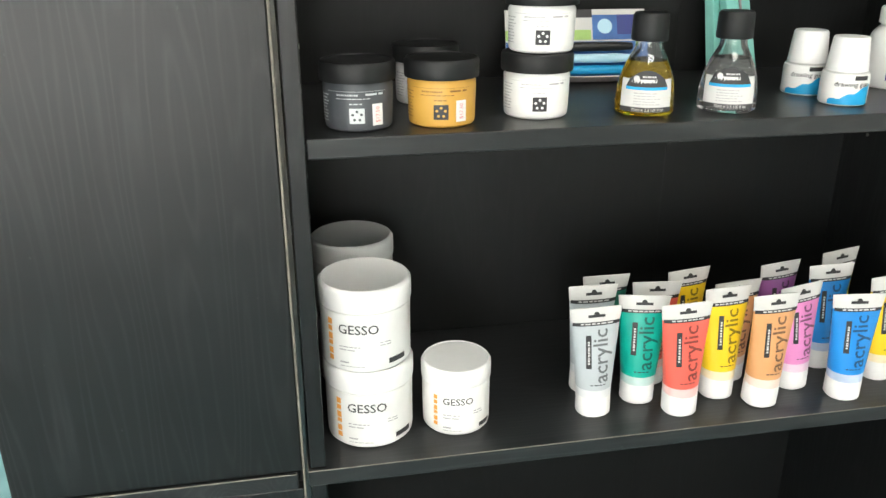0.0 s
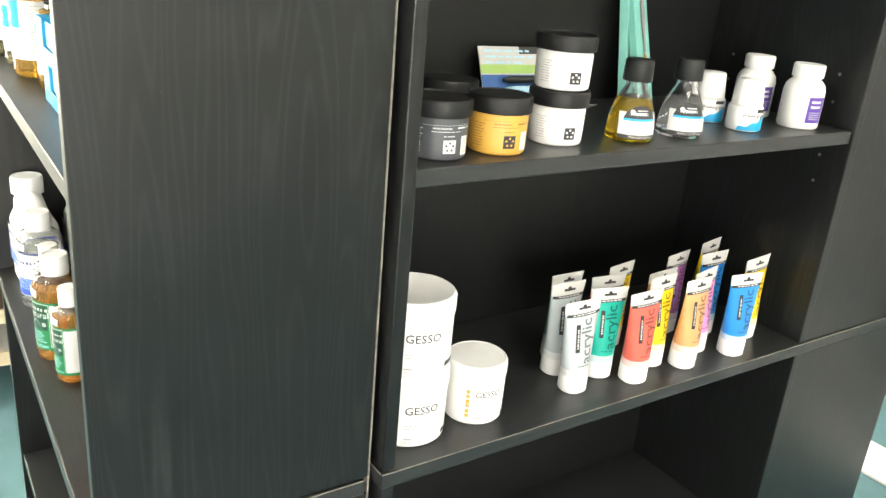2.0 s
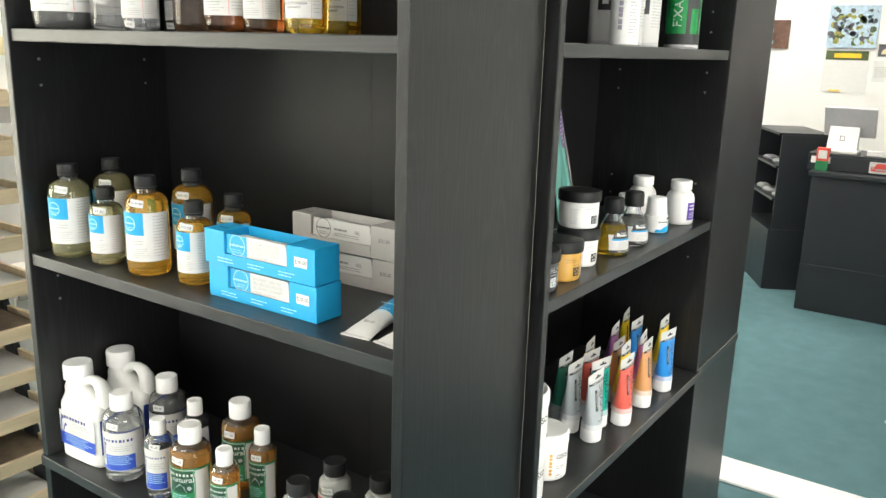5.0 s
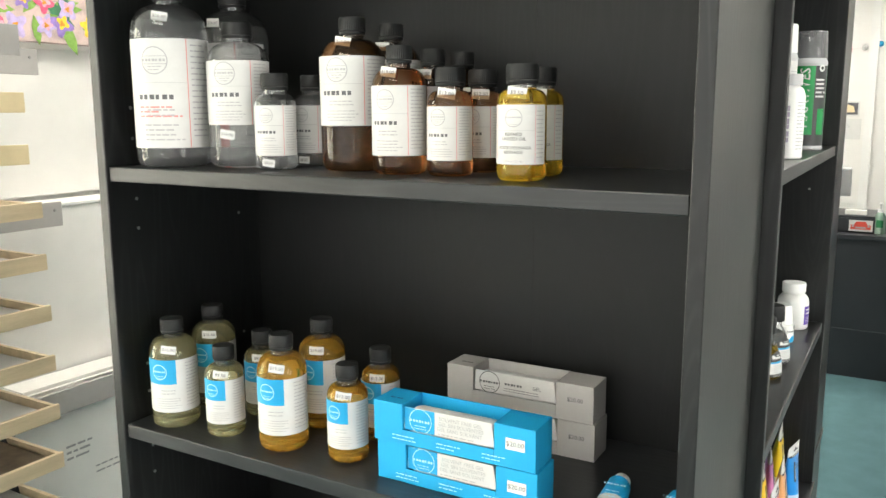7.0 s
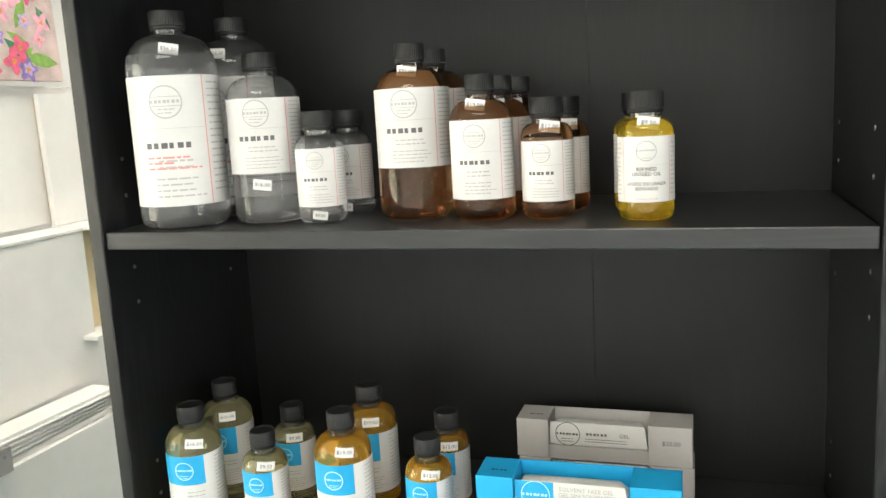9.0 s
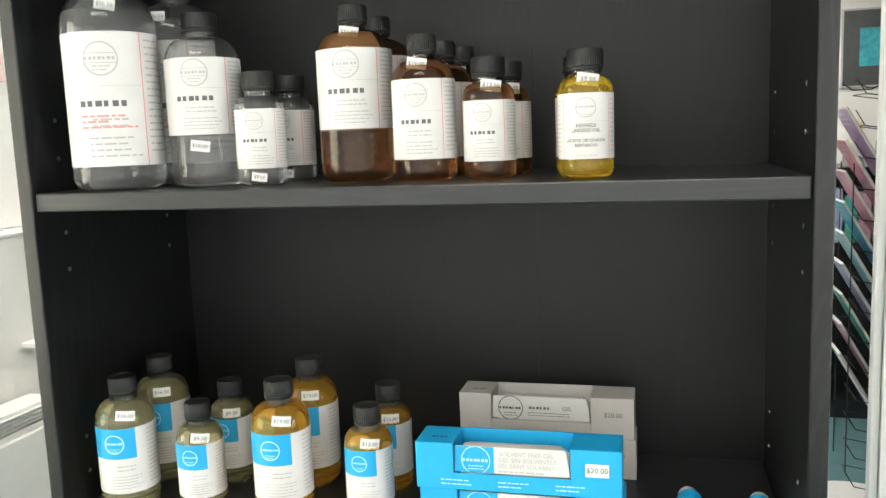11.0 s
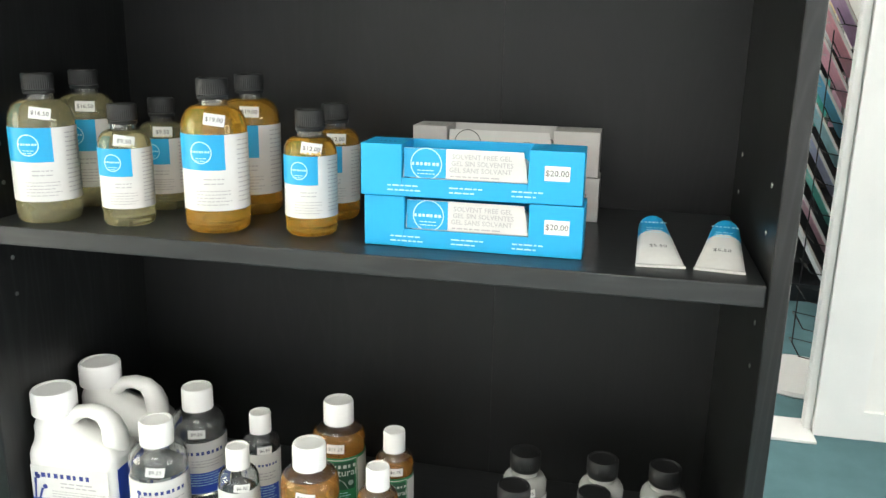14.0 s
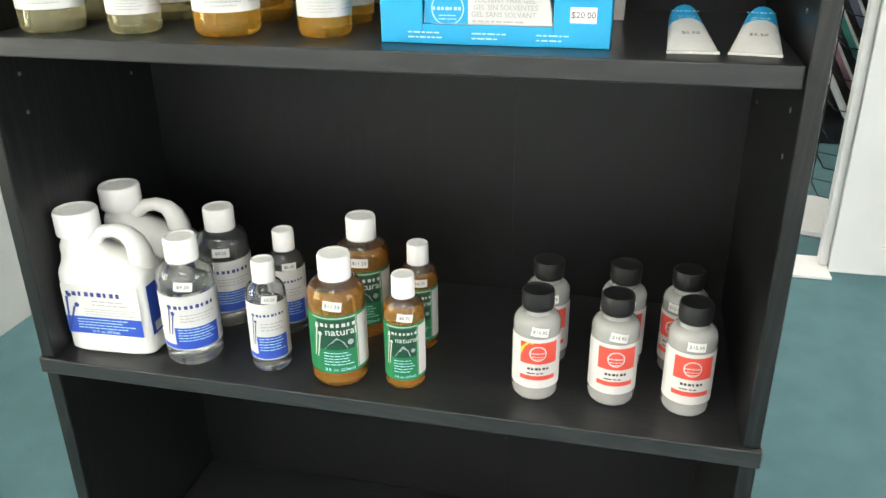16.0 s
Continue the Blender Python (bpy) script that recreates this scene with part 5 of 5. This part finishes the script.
for x, z, w, m_ in ((1.32, 0.0, 0.12, CANVAS), (1.47, 0.0, 0.14, CANVAS)):
    bx = thing("canvas_stack", "upright bundle of white canvases", "canvas", "stacked canvases", pose(x, 2.92, 0, 0, 0, -8))
    for k in range(4):
        slab("canvas_edge", -w / 2 + k * w / 4, -w / 2 + (k + 0.85) * w / 4, 0, 0.3, 0, 0.62 + 0.03 * (k % 3), m_, bx, r=0.003)
yb = thing("yellow_box", "small yellow carton with a dark label", "carton", "", pose(1.31, 2.93, 0.68))
slab("carton", -0.03, 0.03, 0, 0.03, 0, 0.09, YELLOW, yb)
slab("label", -0.002, 0.02, -0.0008, 0, 0.03, 0.06, INK, yb, r=0)

# flower painting
fp = thing("flower_painting", "bright painting of purple, yellow and pink flowers", "painting", "", pose(0.78, 3.15, 1.857, -2, 0, 0))
slab("canvas", -0.62, 0.62, 0, 0.03, 0, 0.80, mat("painted_ground", (0.62, 0.48, 0.45), 0.7, var=0.4, scale=14), fp)
rnd = random.Random(4)
TONES = [mat("petal_%s" % n, c, 0.6, var=0.35, scale=40) for n, c in (("purple", (0.30, 0.20, 0.52)), ("lilac", (0.52, 0.42, 0.68)), ("yellow", (0.88, 0.62, 0.06)), ("pink", (0.74, 0.12, 0.22)), ("green", (0.24, 0.42, 0.09)), ("leaf", (0.06, 0.20, 0.10)), ("rose", (0.80, 0.40, 0.50)))]
HEART = mat("flower_heart", (0.70, 0.30, 0.04), 0.6, var=0.3, scale=60)


def blossom_shape(x, z, size, lobes, ph):
    return [(x + size * (0.78 + 0.24 * math.cos(lobes * a + ph)) * math.cos(a), z + size * (0.78 + 0.24 * math.cos(lobes * a + ph)) * math.sin(a)) for a in [2 * math.pi * q / 22 for q in range(22)]]


def leaf_shape(x, z, size, a):
    c, s = math.cos(a), math.sin(a)
    return [(x + size * q * c - size * p * s, z + size * q * s + size * p * c) for q, p in ((-1.2, 0), (-0.5, -0.32), (0.3, -0.36), (1.2, 0), (0.3, 0.36), (-0.5, 0.32))]


# a bed of leaves, then blossoms in uneven rows, so that little ground shows between them
lift = 0.0008
for k in range(120):
    pts = leaf_shape(rnd.uniform(-0.58, 0.58), rnd.uniform(0.03, 0.55), rnd.uniform(0.035, 0.065), rnd.random() * 3.14)
    part("leaf_stroke", flat((pts, [tuple(range(6))]), 0, lift), TONES[4 if k % 3 else 5], fp)
    lift += 0.00002
for row in range(7):
    for col in range(15):
        x, z = -0.57 + 0.081 * col + rnd.uniform(-0.02, 0.02) + 0.03 * (row % 2), 0.045 + 0.078 * row + rnd.uniform(-0.018, 0.018)
        if x > 0.57:
            continue
        tone, size = (2, 6, 1, 3, 2, 0, 6, 3)[rnd.randrange(8)], rnd.uniform(0.030, 0.046)
        lobes, ph = rnd.randint(4, 6), rnd.random() * 6
        part("blossom_stroke", flat((blossom_shape(x, z, size, lobes, ph), [tuple(range(22))]), 0, lift), TONES[tone], fp)
        part("inner_stroke", flat((blossom_shape(x + 0.004, z + 0.004, size * 0.55, lobes, ph + 0.8), [tuple(range(22))]), 0, lift + 0.0004), TONES[(2, 6, 1, 3, 2, 1, 6)[tone] if tone != 2 else 2] if rnd.random() < 0.4 else TONES[6 if tone == 3 else 1 if tone == 0 else tone], fp)
        part("heart_stroke", flat((blossom_shape(x, z, size * 0.24, 3, ph), [tuple(range(22))]), 0, lift + 0.0008), HEART if tone != 2 else TONES[5], fp)
        lift += 0.00002

# ---- counter corner at the east wall ----
CX = 4.45
counter = thing("shop_counter", "long black painted shop counter", "counter", "", None)
slab("front_panel", CX, CX + 0.02, -2.4, 1.30, 0.02, 0.855, BLACK_PAINT, counter)
slab("kick_board", CX - 0.012, CX, -2.4, 1.30, 0.0, 0.30, BLACK_PAINT, counter, r=0.003)
slab("worktop", CX - 0.02, CX + 0.62, -2.42, 1.32, 0.856, 0.885, BLACK_PAINT, counter, r=0.004)
slab("side", CX + 0.021, CX + 0.60, 1.28, 1.30, 0.0, 0.855, BLACK_PAINT, counter)
drawer = thing("cash_drawer", "black metal cash drawer on the counter", "cash drawer", "", pose(CX + 0.08, 1.13, 0.885))
slab("body", 0, 0.40, -0.27, 0.22, 0.0, 0.105, BLACK_PAINT, drawer, r=0.004)
slab("drawer_front", -0.006, 0, -0.26, 0.21, 0.008, 0.09, BLACK_PAINT, drawer)
slab("white_note", -0.008, -0.0065, 0.09, 0.20, 0.045, 0.085, STICKER, drawer, r=0)
sticker = slab("car_sticker", -0.009, -0.0065, -0.26, -0.13, 0.012, 0.08, PAPER, drawer, "red car sticker", r=0)
def side_shape(shape, x):
    return mesh_of([(x, -p, q) for p, q in shape[0]], shape[1])
part("red_car", side_shape(join(rect(0.14, 0.25, 0.024, 0.052), ([(0.158, 0.052), (0.232, 0.052), (0.220, 0.072), (0.170, 0.072)], [(0, 1, 2, 3)])), -0.0097), LABEL_RED, sticker)
part("car_grille", side_shape(join(rect(0.165, 0.225, 0.030, 0.040), ring(0.152, 0.044, 0.007, 0.007, 12), ring(0.238, 0.044, 0.007, 0.007, 12)), -0.0103), GREY_INK, sticker)
tablet = thing("tablet_stand", "white tablet payment stand on the cash drawer", "payment stand", "", pose(CX + 0.20, 1.185, 0.99))
slab("base", -0.06, 0.10, -0.10, 0.10, 0.0, 0.02, CAP_WHITE, tablet, r=0.006)
part("stand", mesh_of([(x, y, z) for y in (-0.085, 0.085) for x, z in ((-0.03, 0.02), (0.06, 0.02), (0.045, 0.16), (0.02, 0.16))], [(0, 3, 2, 1), (4, 5, 6, 7), (0, 1, 5, 4), (1, 2, 6, 5), (2, 3, 7, 6), (3, 0, 4, 7)]), CAP_WHITE, tablet)
part("mark", side_shape(join(rect(-0.014, 0.014, 0.078, 0.081), rect(-0.014, 0.014, 0.105, 0.108), rect(-0.014, -0.011, 0.081, 0.105), rect(0.011, 0.014, 0.081, 0.105)), -0.03), INK, tablet)
scr = part("screen", box(-0.012, 0.012, -0.15, 0.15, -0.10, 0.10, 0.006), GREY_METAL, tablet, "grey back of the tablet")
scr.matrix_local = pose(0.06, -0.02, 0.19, 0, -25, 0)
pump = thing("sanitizer_bottle", "clear green hand sanitizer pump bottle", "pump bottle", "", pose(CX + 0.12, 0.835, 0.885))
part("body", lathe([(0.034, 0), (0.036, 0.004), (0.036, 0.10), (0.020, 0.125), (0.016, 0.13)], 24), mat("sanitizer_gel", (0.55, 0.75, 0.62), 0.1, trans=0.6, bump=0), pump)
part("pump", lathe([(0.017, 0.13), (0.017, 0.148), (0.006, 0.15), (0.006, 0.175)], 16), CAP_WHITE, pump)
part("nozzle", box(-0.045, 0.012, -0.009, 0.009, 0.175, 0.188, 0.003), CAP_WHITE, pump)
part("label", wrapped(rect(-0.02, 0.02, 0.04, 0.085), 0.036, 0.0006), GREEN, pump).matrix_local = pose(0, 0, 0, 0, 0, -90)
gift = thing("gift_card_box", "small red and green box on the counter", "box", "", pose(CX + 0.06, 1.265, 0.885))
slab("carton", 0, 0.05, -0.035, 0.035, 0.06, 0.14, LABEL_RED, gift)
slab("green_base", -0.001, 0.05, -0.036, 0.036, 0.0, 0.06, GREEN, gift)
slab("white_panel", -0.003, -0.0005, -0.025, 0.025, 0.075, 0.125, STICKER, gift, r=0)
slips = thing("paper_slip", "white paper slip lying on the cash drawer", "paper", "", pose(CX + 0.12, 0.97, 0.991))
slab("sheet", 0, 0.05, -0.06, 0.06, 0, 0.03, STICKER, slips, r=0.004)

# wall pictures (wall plane faces -x)
def wall_sheet(name, label, cat, y0, y1, z0, z1, material, d=0.012):
    t = thing(name, label, cat, "", pose(X1, (y0 + y1) / 2, z0))
    slab("sheet", -d - 0.002, -0.002, -(y1 - y0) / 2, (y1 - y0) / 2, 0, z1 - z0, material, t, r=0.001)
    return t


def patches(t, d, w, h, n, cols, seed, size):
    r = random.Random(seed)
    for k, c in enumerate(cols):
        sh = []
        for i in range(n):
            cx, cz, s = r.uniform(-w / 2 + size, w / 2 - size), r.uniform(size, h - size), r.uniform(0.4, 1) * size
            sh.append(([(cx + s * (0.7 + 0.3 * r.random()) * math.cos(a), cz + s * (0.6 + 0.4 * r.random()) * math.sin(a)) for a in [j * 0.785 for j in range(8)]], [tuple(range(8))]))
        for one in sh:
            part("brush_stroke", side_shape(one, -d - 0.003 - 0.0006 * k), c, t)


G1, G2, SKYB, ROCK = mat("autumn_green", (0.30, 0.30, 0.08), 0.7, var=0.5, scale=60), mat("dark_green", (0.07, 0.10, 0.04), 0.7, var=0.5, scale=60), mat("sky_water", (0.42, 0.55, 0.65), 0.6, var=0.3, scale=40), mat("rock_tone", (0.10, 0.10, 0.11), 0.7, var=0.5, scale=40)
pic = wall_sheet("landscape_painting", "landscape painting of trees beside a stream", "painting", 1.27, 1.62, 1.645, 1.96, SKYB, 0.02)
patches(pic, 0.02, 0.37, 0.32, 26, (G2, G1, ROCK, SKYB), 3, 0.035)
cal = wall_sheet("wall_calendar", "white wall calendar with a yellow picture strip", "calendar", 1.30, 1.62, 1.31, 1.635, STICKER, 0.006)
part("picture_strip", side_shape(rect(-0.15, 0.15, 0.245, 0.315), -0.0095), G2, cal)
part("yellow_shape", side_shape(join(rect(-0.09, 0.10, 0.262, 0.295)), -0.0105), YELLOW, cal)
part("foot_mark", side_shape(rect(-0.10, -0.02, 0.006, 0.018), -0.0095), YELLOW, cal)
pho = wall_sheet("small_picture", "small framed photograph of pale rocks", "picture", 1.08, 1.26, 1.575, 1.69, STICKER, 0.008)
part("photo", side_shape(rect(-0.080, 0.080, 0.012, 0.103), -0.0115), ROCK, pho)
part("photo_light", side_shape(([(-0.06, 0.03), (0.06, 0.03), (0.05, 0.075), (0.01, 0.09), (-0.05, 0.06)], [(0, 1, 2, 3, 4)]), -0.0125), CREAM, pho)
note = wall_sheet("paper_note", "white paper notice pinned to the wall", "paper", 1.06, 1.27, 1.40, 1.555, STICKER, 0.003)
part("note_print", side_shape(bars(-0.09, 0.03, 0.11, 6, 0.014, 0.006, 3), -0.0065), GREY_INK, note)
pom = thing("pompom_garland", "string of coloured felt pompoms on the wall", "garland", "", pose(X1 - 0.03, 0, 0))
for k in range(16):
    y, z = 1.60 - 0.105 * k, 2.02 + 0.0135 * k + 0.0035 * max(k - 4, 0) ** 1.5
    b = part("pompom", lathe([(0.008, -0.020), (0.017, -0.012), (0.020, 0), (0.017, 0.012), (0.008, 0.020)], 12, 60), (CYAN, mat("coral_felt", (0.8, 0.3, 0.15), 0.9), GREYCARD, YELLOW, mat("crimson_felt", (0.6, 0.02, 0.08), 0.9), PAPER)[k % 6], pom)
    b.location = (0, y, z)
part("string", tube_path([(0, 1.60 - 0.105 * k, 2.02 + 0.0135 * k + 0.0035 * max(k - 4, 0) ** 1.5) for k in range(16)], 0.0012, 6), PAPER, pom)
sign = wall_sheet("letter_sign", "dark brown board with ornate painted letters", "sign", 1.90, 2.66, 1.63, 1.85, mat("brown_board", (0.13, 0.07, 0.05), 0.7, var=0.5, scale=20), 0.02)
for i, (ch, c) in enumerate((("A", mat("mauve_letter", (0.36, 0.22, 0.38), 0.5)), ("R", mat("sand_letter", (0.55, 0.42, 0.28), 0.5)), ("t", mat("teal_letter", (0.2, 0.42, 0.45), 0.5)))):
    part("letter", side_shape(words(-0.26 + 0.24 * i, 0.11, 0.27, ch), -0.026), c, sign)
wr = thing("flower_wreath", "pink and green artificial flower wreath on the wall", "wreath", "", pose(X1 - 0.04, 2.33, 2.06))
rnd = random.Random(8)
part("leaves", mesh_of(*(lambda q: ([p for t in q for p in t], [(3 * i, 3 * i + 1, 3 * i + 2) for i in range(len(q))]))([[(rnd.uniform(-0.03, 0.03), 0.15 * math.cos(a) + dy, 0.15 * math.sin(a) + dz) for dy, dz in ((0, 0), (rnd.uniform(-0.05, 0.05), rnd.uniform(-0.05, 0.05)), (rnd.uniform(-0.05, 0.05), rnd.uniform(-0.05, 0.05)))] for a in [rnd.random() * 6.28 for _ in range(140)]])), G1, wr)
for k in range(9):
    f_ = part("blossom", lathe([(0.01, -0.012), (0.026, -0.004), (0.028, 0.006), (0.012, 0.014)], 9, 60), TONES[6], wr)
    f_.matrix_local = pose(-0.03, 0.15 * math.cos(k * 0.7), 0.15 * math.sin(k * 0.7), 0, -90, 0)

# black display unit turned towards the aisle
dis = thing("display_unit", "black open-shelved display unit with bagged stock", "display unit", "", pose(4.70, 1.55, 0, 0, 0, 208))
slab("base", -0.70, -0.08, 0, 0.35, 0, 0.42, BLACK_PAINT, dis, r=0.003)
slab("back_board", -0.70, -0.08, 0.34, 0.35, 0.421, 1.06, BLACK_PAINT, dis)
for x in (-0.70, -0.098):
    slab("side_panel", x, x + 0.018, 0.02, 0.339, 0.421, 1.06, BLACK_PAINT, dis)
for z in (0.62, 0.84, 1.06):
    slab("shelf", -0.70, -0.08, 0.0, 0.339, z, z + 0.016, BLACK_PAINT, dis)
for k in range(5):
    bag = thing("stock_packet", "white and clear packet on the display shelf", "packet", "display packets", pose(4.70, 1.55, 0, 0, 0, 208) @ pose(-0.62 + 0.11 * k, 0.0, (0.636, 0.856)[k % 2], 0, 0, 10 * (k % 3)))
    part("packet", loft([(0, 0.05, 0.04, 0, 0.08, 3), (0.012, 0.055, 0.045, 0, 0.08, 3), (0.024, 0.04, 0.03, 0, 0.08, 3)], 16), (PAPER, GREY_METAL)[k % 2], bag)
cord = thing("door_holder", "yellow and black striped holder at the wall base", "door stop", "", pose(6.03, 2.98, 0.11))
slab("yellow_end", -0.02, 0.02, 0.0, 0.07, 0, 0.05, YELLOW, cord)
slab("black_end", -0.021, 0.021, -0.05, 0.0, 0, 0.05, INK, cord)

# ---- card spinner beyond the door frame ----
SX, SY = 2.56, 0.17
spin = thing("card_spinner", "black wire rack full of leaning painting booklets", "spinner rack", "", None)
base = part("base_disc", lathe([(0.23, 0.0), (0.235, 0.006), (0.225, 0.02), (0.05, 0.032)], 40), CAP_WHITE, spin, "white round base")
base.location = (SX, SY, 0)
for x in (SX - 0.115, SX - 0.03, SX + 0.055, SX + 0.115):
    part("wire_upright", tube_path([(x, 0.085, 0.12), (x, 0.085, 1.0), (x, 0.085, 1.76)], 0.0030, 6), WIRE, spin)
for x in (SX - 0.115, SX + 0.115):
    part("wire_upright", tube_path([(x, 0.235, 0.20), (x, 0.235, 0.75), (x, 0.235, 1.45)], 0.0026, 6), WIRE, spin)
    part("wire_hook", tube_path([(x, 0.085, 1.76), (x, 0.13, 1.735), (x, 0.20, 1.735), (x, 0.24, 1.765)], 0.0030, 6), WIRE, spin)
for k in range(14):
    z = 0.12 + 0.121 * k
    part("wire_pocket", tube_path([(SX - 0.115, 0.085, z), (SX - 0.115, 0.20, z + 0.02), (SX + 0.115, 0.20, z + 0.02), (SX + 0.115, 0.085, z)], 0.0024, 6), WIRE, spin)
    part("wire_brace", tube_path([(SX - 0.115, 0.20, z + 0.02), (SX - 0.115, 0.235, z + 0.08)], 0.0022, 6), WIRE, spin)
part("centre_pole", tube_path([(SX, 0.10, 0.03), (SX, 0.10, 0.9), (SX, 0.10, 1.7)], 0.010, 10), WIRE, spin)
COVERS = [mat("cover_%s" % n, c, 0.35, var=0.4, scale=25) for n, c in (("lilac", (0.40, 0.27, 0.45)), ("rose", (0.60, 0.28, 0.34)), ("pink", (0.66, 0.34, 0.42)), ("sky", (0.10, 0.42, 0.62)), ("aqua", (0.30, 0.55, 0.62)), ("blue_grey", (0.35, 0.40, 0.58)), ("jade", (0.08, 0.42, 0.36)), ("mauve", (0.48, 0.28, 0.36)), ("white", (0.7, 0.7, 0.72)), ("brown", (0.20, 0.10, 0.06)), ("grey", (0.35, 0.35, 0.36)))]
for k in range(9):
    top = 1.66 - 0.121 * k
    bk = thing("painting_booklet", "thin painting booklet leaning in the wire rack", "booklet", "rack booklets", pose(SX, 0.115, top - 0.27, 0, 0, 180) @ pose(0, 0, 0, 30, 0, 0))
    slab("cover", -0.105, 0.105, -0.0002, 0.0012, 0, 0.31, COVERS[k % 9], bk, r=0)
    slab("page_block", -0.104, 0.104, 0.0014, 0.010, 0.001, 0.308, PAPER, bk, r=0)
    slab("back_cover", -0.105, 0.105, 0.0102, 0.0118, 0, 0.31, COVERS[9 + k % 2], bk, r=0)
    part("cover_print", flat(bars(-0.085, 0.07, 0.29, 3, 0.022, 0.010, k), -0.0003, 0.0006), PAPER, bk)
# things deeper in the next room
far = wall_sheet("framed_picture", "framed print with a teal image on dark grey mount", "picture", -0.86, -0.42, 1.87, 2.47, GREY_METAL, 0.025)
part("mount", side_shape(rect(-0.205, 0.205, 0.015, 0.585), -0.0285), mat("dark_mount", (0.075, 0.078, 0.08), 0.6), far)
part("print", side_shape(rect(-0.09, 0.09, 0.16, 0.45), -0.0295), mat("teal_print", (0.05, 0.35, 0.42), 0.5, var=0.5, scale=20), far)
cab = thing("stock_shelf", "dark stock shelf with jars and brushes on top", "shelf unit", "", pose(3.75, 0.10, 0))
slab("carcass", -0.05, 0.45, -0.75, 0.45, 0, 0.10, BLACK_PAINT, cab)
for z in (0.55, 0.95, 1.35):
    slab("shelf", -0.05, 0.45, -0.75, 0.45, z, z + 0.02, BLACK_PAINT, cab)
for y in (-0.75, 0.43):
    slab("upright", -0.05, 0.45, y, y + 0.02, 0.1, 1.35, BLACK_PAINT, cab)
slab("back_board", 0.43, 0.45, -0.73, 0.43, 0.1, 1.35, BLACK_PAINT, cab)
for k in range(6):
    y = 0.38 - 0.16 * k
    jr = thing("brush_jar", "glass jar of pale paint brushes on the stock shelf", "jar", "brush jars", pose(3.80, 0.10 + y - 0.05, 1.37))
    part("jar", lathe([(0.05, 0), (0.055, 0.005), (0.055, 0.13), (0.048, 0.14)], 20), mat("jar_glass", (0.75, 0.78, 0.78), 0.1, trans=0.5, bump=0) if k == 0 else bpy.data.materials["jar_glass"], jr)
    for b in range(5):
        br = part("brush", lathe([(0.004, 0), (0.004, 0.15), (0.012, 0.17), (0.010, 0.20), (0.003, 0.22)], 8, 50), CREAM, jr)
        br.matrix_local = pose(0.02 * math.cos(b * 1.3), 0.02 * math.sin(b * 1.3), 0.03, 8 * math.sin(b * 2.1), 8 * math.cos(b * 1.7), 0)
for k in range(14):
    bb = thing("art_book", "upright art book on the stock shelf", "book", "shelf books", pose(3.72, 0.42 - 0.07 * k, 0.97))
    slab("page_block", 0.002, 0.16, -0.052, -0.004, 0.002, 0.24 + 0.02 * (k % 3), PAPER, bb, r=0)
    slab("cover", 0, 0.162, -0.055, -0.0525, 0, 0.245 + 0.02 * (k % 3), COVERS[k % 11], bb, r=0)
    slab("spine", -0.003, 0.0, -0.055, 0.0, 0, 0.245 + 0.02 * (k % 3), COVERS[k % 11], bb, r=0)
